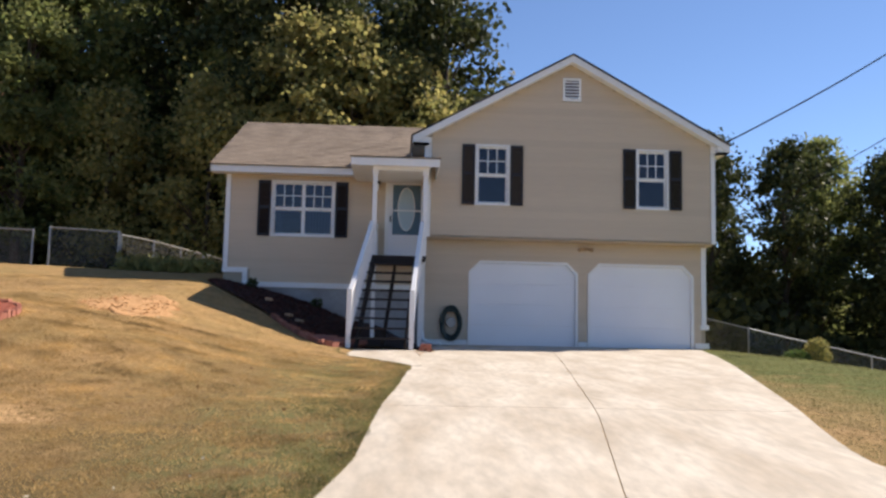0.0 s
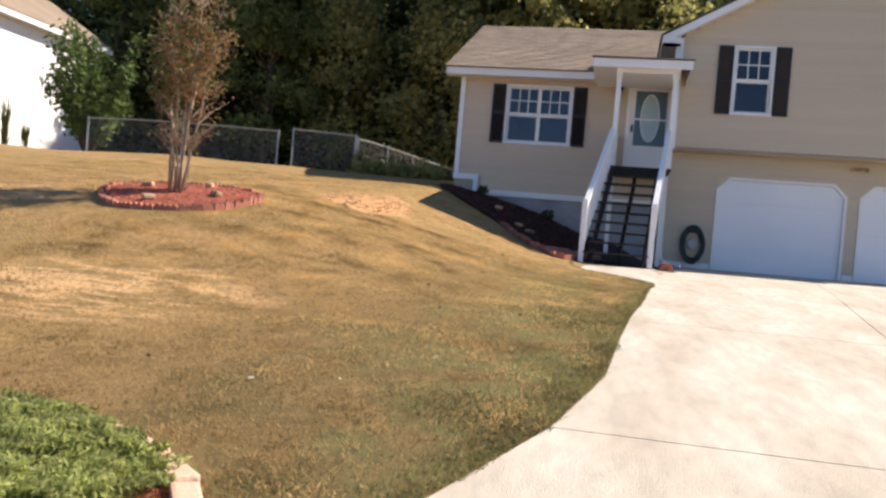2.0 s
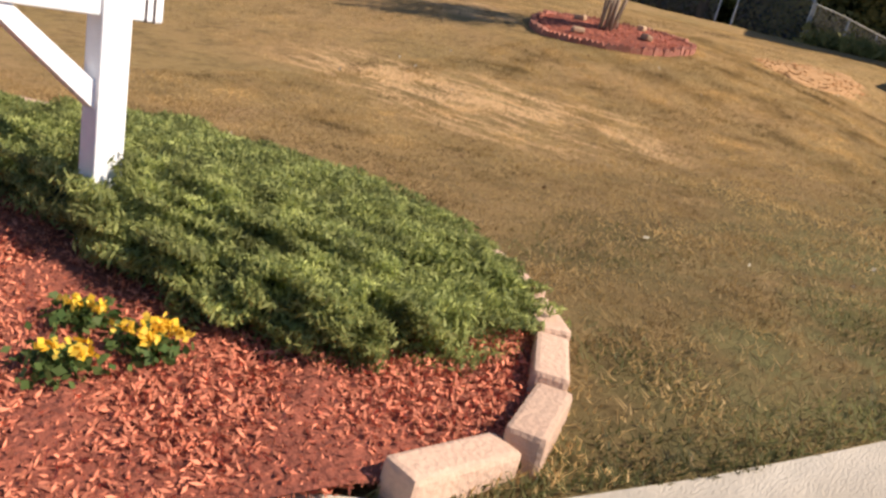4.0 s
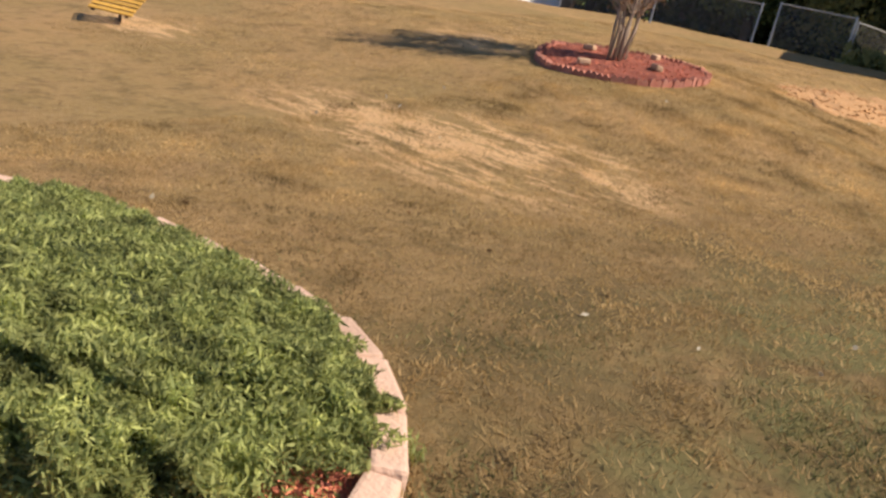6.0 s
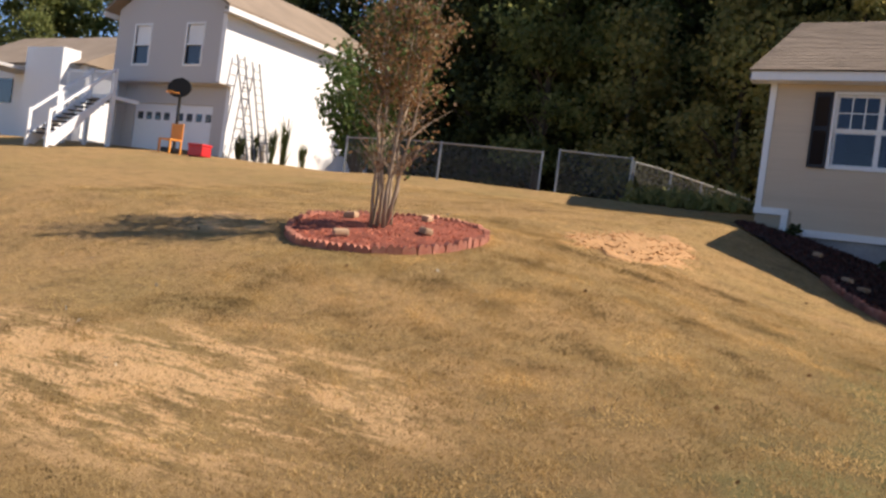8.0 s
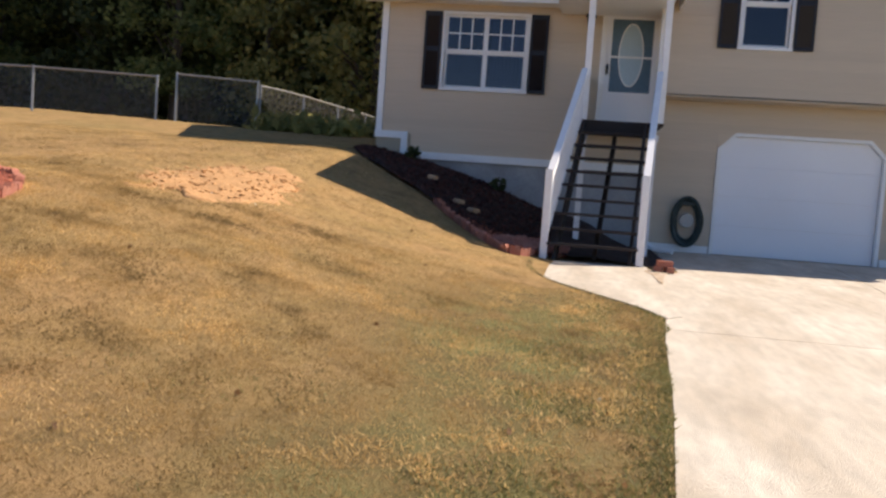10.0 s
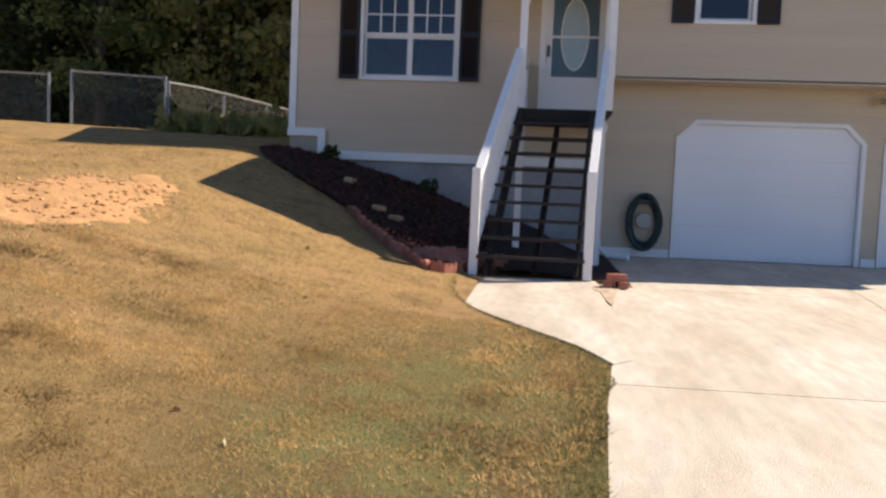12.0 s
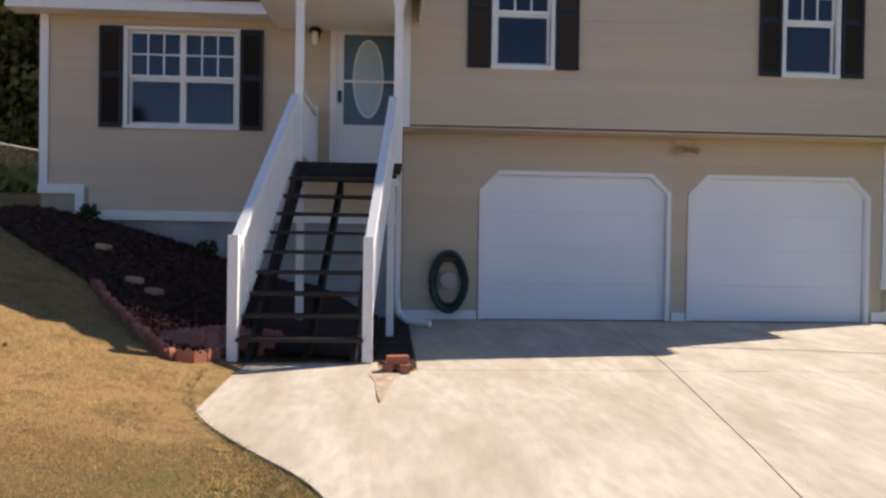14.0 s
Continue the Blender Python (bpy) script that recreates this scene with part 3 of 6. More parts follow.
part("water_table", boxed(G1[1] + 0.08, G2[0] - 0.08, YG - 0.04, YG, 0.0, 0.13, bevel=0.005), M_WHITE, house)
part("water_table", boxed(G2[1] + 0.09, XR + 0.02, YG - 0.05, YG, 0.02, 0.16, bevel=0.005), M_WHITE, house)
part("water_table", boxed(XR - 0.20, XR + 0.02, YG - 0.06, YG - 0.002, 0.50, 0.62, bevel=0.005), M_WHITE, house)
for side in (-1, 1):
    end = PEAK_X + side * 3.98
    face = [(PEAK_X, 7.30), (end, 7.30 - 3.98 * PITCH), (end, 7.30 - 3.98 * PITCH - 0.17), (PEAK_X, 7.30 - 0.17)]
    part("rake_board", prismed(face, "y", -0.30, -0.27), M_WHITE, house)
    part("rake_soffit", prismed([(PEAK_X, 7.17), (end, 7.17 - 3.98 * PITCH), (end, 7.15 - 3.98 * PITCH), (PEAK_X, 7.15)], "y", -0.27, 0.02), M_WHITE, house)
    inner = XR if side > 0 else XC
    part("eave_soffit", boxed(min(inner, end), max(inner, end), -0.27, BACK, 4.93, 4.96), M_WHITE, house)
    part("fascia", boxed(end - 0.02 * (side > 0), end + 0.02 * (side < 0), -0.29, BACK, 4.93, 5.12), M_WHITE, house)
part("eave_return", boxed(XR, PEAK_X + 3.97, -0.27, 0.0, 4.93, 5.10), M_WHITE, house)
part("eave_return", boxed(PEAK_X - 3.97, XC, -0.27, 0.0, 4.93, 5.10), M_WHITE, house)
part("fascia", boxed(XL - 0.36, XC, 0.29, 0.31, 4.19, 4.36), M_WHITE, house)
part("soffit", boxed(XL - 0.36, XC, 0.31, YL, 4.20, 4.23), M_WHITE, house)
part("rake_board", prismed([(0.29, 4.19), (5.0, 6.40), (5.0, 6.58), (0.29, 4.36)], "x", XL - 0.36, XL - 0.33), M_WHITE, house)
part("gable_side", prismed([(YL, 4.25), (9.4, 4.25), (5.0, 6.42)], "x", XL, XL + 0.14), M_SIDING, house)


def shingle_roof(p0, p1, eave_a, eave_b, name="roof"):
    """A roof slope of overlapping courses between an eave line and a ridge line (each a pair of points)."""
    r = part(name, bmesh.new(), M_SHINGLE, house, "brown asphalt shingle roof slope")
    verts, faces = [], []
    ridge_a, ridge_b = Vector(p0), Vector(p1)
    eave_a, eave_b = Vector(eave_a), Vector(eave_b)
    up = (eave_b - eave_a).cross(ridge_a - eave_a).normalized()
    if up.z < 0:
        up = -up
    n = int((ridge_a - eave_a).length / 0.14)
    rng = random.Random(5)
    for i in range(n):
        a, b = i / n, min(1, (i + 1.15) / n)
        s = 0.0
        length = (eave_b - eave_a).length
        while s < length:
            e = min(length, s + rng.uniform(0.22, 0.42))
            u, v = s / length, e / length
            lo0, lo1 = eave_a.lerp(eave_b, u).lerp(ridge_a.lerp(ridge_b, u), a), eave_a.lerp(eave_b, v).lerp(ridge_a.lerp(ridge_b, v), a)
            hi0, hi1 = eave_a.lerp(eave_b, u).lerp(ridge_a.lerp(ridge_b, u), b), eave_a.lerp(eave_b, v).lerp(ridge_a.lerp(ridge_b, v), b)
            t = 0.012 + rng.uniform(0, 0.004)
            k = len(verts)
            verts += [lo0 + up * t, lo1 + up * t, hi1 + up * 0.002, hi0 + up * 0.002, lo0, lo1]
            faces += [(k, k + 1, k + 2, k + 3), (k + 4, k + 5, k + 1, k)]
            s = e
    r.data.from_pydata([tuple(v) for v in verts], [], faces)
    deck = bmesh.new()
    q = [eave_a, eave_b, ridge_b, ridge_a]
    top = [deck.verts.new(v) for v in q]
    low = [deck.verts.new(v - up * 0.02) for v in q]
    deck.faces.new(top)
    deck.faces.new(low[::-1])
    for i in range(4):
        deck.faces.new((top[i], low[i], low[(i + 1) % 4], top[(i + 1) % 4]))
    part("roof_deck", deck, M_DARK, house)


shingle_roof((XL - 0.36, 5.0, 6.62), (2.2, 5.0, 6.62), (XL - 0.36, 0.24, 4.37), (2.2, 0.24, 4.37))
shingle_roof((XL - 0.36, 5.0, 6.62), (2.2, 5.0, 6.62), (XL - 0.36, 10.0, 4.26), (2.2, 10.0, 4.26))
shingle_roof((PEAK_X, -0.33, 7.34), (PEAK_X, 10.0, 7.34), (PEAK_X - 4.02, -0.33, 7.34 - 4.02 * PITCH), (PEAK_X - 4.02, 10.0, 7.34 - 4.02 * PITCH))
shingle_roof((PEAK_X, -0.33, 7.34), (PEAK_X, 10.0, 7.34), (PEAK_X + 4.02, -0.33, 7.34 - 4.02 * PITCH), (PEAK_X + 4.02, 10.0, 7.34 - 4.02 * PITCH))
# porch roof
PX0, PX1, PY = -1.86, 0.17, -1.66
shingle_roof((PX0, 1.0, 4.78), (PX1, 1.0, 4.78), (PX0 - 0.03, PY - 0.03, 4.27), (PX1 + 0.03, PY - 0.03, 4.27), "porch_roof")
part("porch_fascia", boxed(PX0, PX1, PY, PY + 0.03, 4.07, 4.25), M_WHITE, house)
part("porch_fascia", prismed([(PY + 0.03, 4.07), (0.25, 4.07), (0.25, 4.52), (PY + 0.03, 4.23)], "x", PX0, PX0 + 0.03), M_WHITE, house)
part("porch_fascia", prismed([(PY + 0.03, 4.07), (0.0, 4.07), (0.0, 4.50), (PY + 0.03, 4.23)], "x", PX1 - 0.03, PX1), M_WHITE, house)
part("porch_ceiling", boxed(PX0 + 0.03, XC - 0.02, PY + 0.03, YL - 0.03, 4.09, 4.12), M_WHITE, house)
part("porch_header", boxed(-1.36, -0.06, -1.47, -1.33, 4.00, 4.09), M_WHITE, house)


# ---- windows, doors ----
def shutter(x, z0, z1, y, w=0.32):
    s = thing("shutter", "black louvred window shutter", "shutter", "window shutters", at=(x, y - 0.022, z0))
    h = z1 - z0
    part("stile", boxed(0, 0.045, -0.035, 0, 0, h, bevel=0.004), M_SHUTTER, s)
    part("stile", boxed(w - 0.045, w, -0.035, 0, 0, h, bevel=0.004), M_SHUTTER, s)
    for a in (0, h / 2 - 0.03, h - 0.06):
        part("rail", boxed(0.045, w - 0.045, -0.028, -0.001, a, a + 0.06), M_SHUTTER, s)
    part("backing", boxed(0.045, w - 0.045, -0.012, -0.002, 0.06, h - 0.06), M_SHUTTER, s)
    z = 0.07
    while z < h - 0.09:
        if abs(z - h / 2) > 0.05:
            bm = boxed(0.045, w - 0.045, -0.024, -0.016, z, z + 0.045)
            bmesh.ops.rotate(bm, verts=bm.verts, cent=(0, -0.02, z + 0.02), matrix=Matrix.Rotation(0.5, 3, "X"))
            part("slat", bm, M_SHUTTER, s)
        z += 0.042
    return s


def window(n, hole, y, sashes):
    x0, x1, z0, z1 = hole
    w = thing("window_%d" % n, "white-framed double-hung window with divided panes", "window", kind="structure", at=(0, 0, 0))
    for a, b, c, d in ((x0 - 0.055, x1 + 0.055, z1, z1 + 0.055), (x0 - 0.065, x1 + 0.065, z0 - 0.055, z0), (x0 - 0.055, x0, z0, z1), (x1, x1 + 0.055, z0, z1)):
        part("casing", boxed(a, b, y - 0.035, y + 0.02, c, d, bevel=0.003), M_WHITE, w)
    step = (x1 - x0) / sashes
    mid = 0.5 * (z0 + z1)
    for i in range(sashes):
        a, b = x0 + i * step, x0 + (i + 1) * step
        for lo, hi, dy in ((mid, z1, 0.03), (z0, mid, 0.06)):
            f = bmesh.new()
            t = 0.042
            box(f, a, a + t, y + dy, y + dy + 0.03, lo, hi)
            box(f, b - t, b, y + dy, y + dy + 0.03, lo, hi)
            box(f, a + t, b - t, y + dy, y + dy + 0.03, lo, lo + t)
            box(f, a + t, b - t, y + dy, y + dy + 0.03, hi - t, hi)
            sash = part("sash", f, M_WHITE, w)
            g = part("pane", boxed(a + t, b - t, y + dy + 0.012, y + dy + 0.016, lo + t, hi - t), M_GLASS, sash)
            g.visible_shadow = False
            if hi == z1:
                m = bmesh.new()
                for k in (1, 2):
                    x = a + t + (b - a - 2 * t) * k / 3
                    box(m, x - 0.011, x + 0.011, y + dy + 0.002, y + dy + 0.010, lo + t, hi - t)
                box(m, a + t, b - t, y + dy + 0.002, y + dy + 0.010, 0.5 * (lo + hi) - 0.011, 0.5 * (lo + hi) + 0.011)
                part("muntin", m, M_WHITE, sash)
    return w


def curtain(name, label, x0, x1, y, z0, z1, folds=9):
    bm = bmesh.new()
    n = folds * 6
    a = [bm.verts.new((x0 + (x1 - x0) * i / n, y + 0.03 * math.sin(i / n * folds * 2 * math.pi), z1)) for i in range(n + 1)]
    b = [bm.verts.new((x0 + (x1 - x0) * i / n, y + 0.04 * math.sin(i / n * folds * 2 * math.pi), z0)) for i in range(n + 1)]
    for i in range(n):
        bm.faces.new((a[i], a[i + 1], b[i + 1], b[i]))
    tagged(bm_object(name, bm, M_CURTAIN, shade=True), label, "curtain")


window(1, W1, YL, 2)
window(2, W2, YU, 1)
window(3, W3, YU, 1)
curtain("curtain", "pale curtain drawn across half the front window", -3.1, -2.42, 1.05, 2.05, 4.05)
curtain("curtain", "pale curtain bunched beside the front window", -3.95, -3.72, 1.05, 2.05, 4.05, 5)
for h, y in ((W1, YL), (W2, YU), (W3, YU)):
    shutter(h[0] - 0.066 - 0.32, h[2] - 0.05, h[3] + 0.04, y)
    shutter(h[1] + 0.066, h[2] - 0.05, h[3] + 0.04, y)

vent = thing("gable_vent", "white louvred vent high in the gable", "vent", at=(0, 0, 0))
for a, b, c, d in ((3.33, 3.80, 6.19, 6.25), (3.33, 3.80, 6.73, 6.79), (3.33, 3.39, 6.25, 6.73), (3.74, 3.80, 6.25, 6.73)):
    part("frame", boxed(a, b, -0.045, -0.002, c, d), M_WHITE, vent)
for k in range(6):
    bm = boxed(3.39, 3.74, -0.035, -0.027, 6.255 + k * 0.08, 6.31 + k * 0.08)
    bmesh.ops.rotate(bm, verts=bm.verts, cent=(0, -0.03, 6.28 + k * 0.08), matrix=Matrix.Rotation(-0.6, 3, "X"))
    part("slat", bm, M_WHITE, vent)
part("backing", boxed(3.39, 3.74, -0.012, -0.002, 6.25, 6.73), M_BROWN, vent)


def garage_door(n, g):
    x0, x1, z0, z1 = g
    d = thing("door_%d" % n, "white sectional garage door with clipped upper corners", "garage door", kind="structure")
    h = (z1 - z0) / 4
    for k in range(4):
        bm = boxed(x0 + 0.005, x1 - 0.005, YG + 0.07, YG + 0.11, z0 + k * h + 0.001, z0 + (k + 1) * h - 0.001, bevel=0.002)
        part("panel", bm, M_DOORWHITE, d)
    c, w = 0.25, 0.06
    inner = [(x0, 0.0), (x0, z1 - c), (x0 + c, z1), (x1 - c, z1), (x1, z1 - c), (x1, 0.0)]
    outer = [(x0 - w, 0.0), (x0 - w, z1 - c + 0.025), (x0 + c - 0.025, z1 + w), (x1 - c + 0.025, z1 + w), (x1 + w, z1 - c + 0.025), (x1 + w, 0.0)]
    for k in range(5):
        part("casing", prismed([inner[k], inner[k + 1], outer[k + 1], outer[k]], "y", YG - 0.03, YG + 0.068), M_WHITE, d)
    for s, x in ((1, x0), (-1, x1)):
        part("corner_filler", prismed([(x - s * 0.07, z1 + 0.07), (x + s * (c + 0.02), z1 + 0.07), (x - s * 0.07, z1 - c - 0.02)], "y", YG - 0.012, YG + 0.064), M_SIDING, d, "beige clipped corner")
    return d


garage_door(1, G1)
garage_door(2, G2)

door = thing("door_3", "white storm door with an oval etched light", "front door", kind="structure")
x0, x1, z0, z1 = DOOR
for a, b, c, d in ((x0 - 0.09, x0, z0, z1 + 0.09), (x1, x1 + 0.06, z0, z1 + 0.09), (x0, x1, z1, z1 + 0.09)):
    part("casing", boxed(a, b, YL - 0.04, YL + 0.05, c, d, bevel=0.003), M_WHITE, door)
leaf = bmesh.new()
for a, b, c, d in ((x0, x0 + 0.10, z0, z1), (x1 - 0.08, x1, z0, z1), (x0 + 0.10, x1 - 0.08, z0, 2.76), (x0 + 0.10, x1 - 0.08, 4.05, z1)):
    box(leaf, a, b, YL + 0.0, YL + 0.045, c, d)
part("leaf", leaf, M_DOORWHITE, door)
part("storm_glass", boxed(x0 + 0.10, x1 - 0.08, YL + 0.02, YL + 0.026, 2.76, 4.05), M_DOORGLASS, door, "blue-grey patterned glass")
ov = bmesh.new()
cx, cz = -0.55, 3.42
prism(ov, [(cx + 0.20 * math.cos(a), cz + 0.54 * math.sin(a)) for a in [2 * math.pi * k / 40 for k in range(40)]], "y", YL + 0.008, YL + 0.019)
part("oval_light", ov, M_OVAL, door, "pale etched oval glass")
ring = bmesh.new()
tube(ring, [(cx + 0.21 * math.cos(a), YL + 0.012, cz + 0.55 * math.sin(a)) for a in [2 * math.pi * k / 40 for k in range(41)]], 0.013, 6)
part("oval_rim", ring, M_WHITE, door)
part("crossbar", boxed(x0 + 0.10, x1 - 0.08, YL - 0.004, YL + 0.018, 3.365, 3.40), M_WHITE, door)
part("handle", boxed(x0 + 0.03, x0 + 0.07, YL - 0.05, YL, 3.07, 3.24, bevel=0.012), M_BLACK, door)

sconce = thing("wall_lamp", "small black carriage lamp beside the front door", "wall lamp", at=(-1.30, YL - 0.02, 4.00))
LAMP = Matrix.Scale(1.45, 4)
part("backplate", boxed(-0.04, 0.04, -0.02, 0, -0.02, 0.12, bevel=0.008), M_BLACK, sconce)
part("arm", tubed([(0, -0.02, 0.08), (0, -0.08, 0.12), (0, -0.11, 0.06)], 0.009), M_BLACK, sconce)
part("cap", tubed([(0, -0.11, 0.08), (0, -0.11, 0.05), (0, -0.11, 0.02)], [0.012, 0.055, 0.068]), M_BLACK, sconce)
part("globe", tubed([(0, -0.11, 0.02), (0, -0.11, -0.04), (0, -0.11, -0.10)], [0.030, 0.034, 0.022], 10), M_WHITE, sconce, "white glass globe")

for ob in sconce.children:
    ob.matrix_basis = LAMP

flood = thing("flood_light", "twin flood lamp under the overhang", "flood light", at=(4.03, YG - 0.02, 2.49))
part("base", boxed(-0.05, 0.05, -0.03, 0, -0.04, 0.04, bevel=0.01), M_STONE, flood)
for s in (-1, 1):
    part("lamp_head", tubed([(s * 0.03, -0.03, 0), (s * 0.10, -0.08, -0.01), (s * 0.17, -0.14, -0.03)], [0.02, 0.035, 0.05], 10), M_STONE, flood)


# ---- porch and steps ----
steps = thing("front_steps", "open-riser wooden porch steps with white solid-looking rails", "stairs", kind="structure")
part("deck_edge", boxed(-1.38, -0.20, -1.42, -1.38, 1.86, 2.00), M_TREAD, steps)
for k in range(14):
    y = -1.40 + k * 0.148
    part("deck_board", boxed(-1.40, -0.08, y, y + 0.14, 2.00, 2.035, bevel=0.004), M_TREAD, steps)
RUN, RISE = 0.20, 0.2075
for i in range(9):
    y, z = -3.30 + RUN * i, 0.135 + RISE * i
    part("tread", boxed(-1.675 + 0.032 * i, -0.455 + 0.019 * i, y, y + 0.255, z, z + 0.038, bevel=0.006), M_TREAD, steps)
def skew(bm, dx):
    """Leans a piece of the flight sideways, as it climbs from its foot to the deck."""
    for v in bm.verts:
        v.co.x += dx * (v.co.y + 3.22) / 1.82
    return bm


for x, dx in ((-1.56, 0.28), (-0.55, 0.20)):
    part("stringer", skew(prismed([(-3.30, -0.05), (-3.05, -0.05), (-1.38, 1.75), (-1.38, 2.0), (-1.55, 2.0)], "x", x - 0.02, x + 0.02), dx), M_TREAD, steps)
part("stringer", skew(prismed([(-3.10, -0.04), (-2.95, -0.04), (-1.38, 1.68), (-1.38, 1.85)], "x", -1.07, -1.01), 0.24), M_TREAD, steps)


def railing(x, dx):
    r = thing("stair_rail", "white wooden stair railing with close pickets", "railing", "stair railings")
    part("newel", boxed(x - 0.05, x + 0.05, -3.27, -3.17, -0.06, 1.16, bevel=0.006), M_RAIL, r)
    y0, z0, y1, z1 = -3.20, 1.00, -1.45, 2.72
    part("top_rail", skew(prismed([(y0, z0), (y0, z0 + 0.10), (y1, z1 + 0.10), (y1, z1)], "x", x - 0.045, x + 0.045), dx), M_RAIL, r)
    part("bottom_rail", skew(prismed([(y0, 0.16), (y0, 0.26), (y1, 2.12), (y1, 2.02)], "x", x - 0.02, x + 0.02), dx), M_RAIL, r)
    n = 19
    for k in range(n):
        y = y0 + 0.08 + (y1 - y0 - 0.12) * k / (n - 1)
        u = (y - y0) / (y1 - y0)
        part("picket", skew(boxed(x - 0.018, x + 0.018, y - 0.018, y + 0.018, 0.19 + 1.85 * u, z0 + (z1 - z0) * u + 0.02), dx), M_RAIL, r)
    return r


railing(-1.71, 0.38)
railing(-0.42, 0.23)


def porch_post(x, y, z0, z1, w=0.10):
    p = thing("porch_post", "white square porch post", "post", "porch posts", at=(x, y, z0))
    h = z1 - z0
    part("shaft", boxed(-w / 2, w / 2, -w / 2, w / 2, 0, h, bevel=0.006), M_RAIL, p)
    part("cap", boxed(-w / 2 - 0.02, w / 2 + 0.02, -w / 2 - 0.02, w / 2 + 0.02, h - 0.10, h - 0.001, bevel=0.006), M_RAIL, p)


porch_post(-1.30, -1.40, 2.035, 4.00)
porch_post(-0.14, -1.40, 2.035, 4.00)
porch_post(-1.28, -1.30, 0.0, 1.86, 0.09)
porch_post(-0.20, -1.30, -0.05, 1.86, 0.09)
side_rail = thing("porch_rail", "white porch railing along the deck side", "railing")
part("top_rail", boxed(-1.34, -1.26, -1.35, 0.62, 2.84, 2.92), M_RAIL, side_rail)
part("bottom_rail", boxed(-1.32, -1.28, -1.35, 0.62, 2.10, 2.15), M_RAIL, side_rail)
part("newel", boxed(-1.35, -1.25, 0.56, 0.66, 2.035, 3.0), M_RAIL, side_rail)
for k in range(16):
    part("picket", boxed(-1.315, -1.285, -1.28 + k * 0.118, -1.25 + k * 0.118, 2.12, 2.86), M_RAIL, side_rail)

# ---- downspout, hose, bricks ----
spout = thing("downspout", "white rain downspout with a splayed foot", "downspout")
part("pipe", boxed(-0.135, -0.06, -0.09, -0.03, 0.30, 4.95, bevel=0.01), M_WHITE, spout)
part("elbow", tubed([(-0.10, -0.06, 0.32), (-0.08, -0.10, 0.14), (0.05, -0.25, 0.04), (0.34, -0.42, 0.03)], 0.045, 8), M_WHITE, spout)
hose = thing("garden_hose", "dark green hose coiled on a wall hanger", "garden hose", at=(0.63, YG - 0.03, 0.56))
for k in range(9):
    rx, rz = 0.25 - 0.018 * (k % 4), 0.42 - 0.03 * (k % 4)
    y = -0.04 - 0.035 * (k // 4) - 0.01 * (k % 3)
    part("coil", tubed([((rx + 0.012 * math.sin(3 * a + k)) * math.cos(a), y + 0.01 * math.sin(2 * a + k), (rz + 0.012 * math.cos(2 * a + k)) * math.sin(a) - 0.02) for a in [2 * math.pi * j / 26 for j in range(27)]], 0.028, 6), M_HOSE, hose)
part("hub", tubed([(0, -0.02, 0.0), (0, -0.10, 0.0)], [0.13, 0.12], 16), M_STEEL, hose, "grey hose hanger hub")
part("hanger", boxed(-0.11, 0.11, -0.13, 0.03, 0.26, 0.33, bevel=0.01), M_HOSE, hose)
for k, (bx, by, rz) in enumerate(((-0.20, -3.60, 78), (-0.07, -3.62, 96), (-0.13, -3.63, 12))):
    b = tagged(bm_object("loose_brick", boxed(-0.10, 0.10, -0.05, 0.05, 0, 0.075, bevel=0.008), M_BRICK), "loose red brick at the drive's corner", "brick", "loose bricks")
    b.matrix_basis = pose(bx, by, drive_z(by) + (0.076 if k == 2 else 0.0), 0, 0, rz)
strip = bm_object("planting_strip", sheet([(-0.34, -3.15), (0.05, -3.55), (0.05, 0.48), (-0.34, 0.48)], 0.15, lambda x, y: drive_z(y) + 0.012, wobble=0.012), M_SHADEMULCH)
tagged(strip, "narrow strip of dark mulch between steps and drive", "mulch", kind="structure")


# ---- planting beds by the house ----
EDGE = [(-1.82, -3.05), (-1.93, -3.42), (-2.15, -3.58), (-2.45, -3.25), (-3.2, -2.25), (-3.45, -1.95)]


def along(line, step):
    """Points and headings at even steps along a line of (x, y)."""
    out, carry = [], 0.0
    for (ax, ay), (bx, by) in zip(line, line[1:]):
        length = math.hypot(bx - ax, by - ay)
        s = carry
        while s < length:
            out.append((ax + (bx - ax) * s / length, ay + (by - ay) * s / length, math.degrees(math.atan2(by - ay, bx - ax))))
            s += step
        carry = s - length
    return out


def scallop_brick():
    """An edging brick whose top edge rises in two scallops."""
    bm = bmesh.new()
    w, h = 0.145, 0.115
    top = [(w / 2 - w * k / 10, h + 0.034 * abs(math.sin(2 * math.pi * k / 10))) for k in range(11)]
    prism(bm, [(-w / 2, -0.05), (w / 2, -0.05)] + top, "y", -0.032, 0.032)
    me = bpy.data.meshes.new("brick")
    bmesh.ops.recalc_face_normals(bm, faces=bm.faces)
    bm.to_mesh(me)
    bm.free()
    me.materials.append(M_BRICK)
    return me


BRICK = scallop_brick()
rng = random.Random(11)


def brick_edging(name, label, line, height):
    e = thing(name, label, "garden edging")
    for x, y, a in along(line, 0.152):
        b = new("brick", BRICK)
        b.parent = e
        b.matrix_basis = pose(x, y, height(x, y) + rng.uniform(-0.012, 0.012), rng.uniform(-5, 5), rng.uniform(-3, 3), a + rng.uniform(-5, 5))
    return e


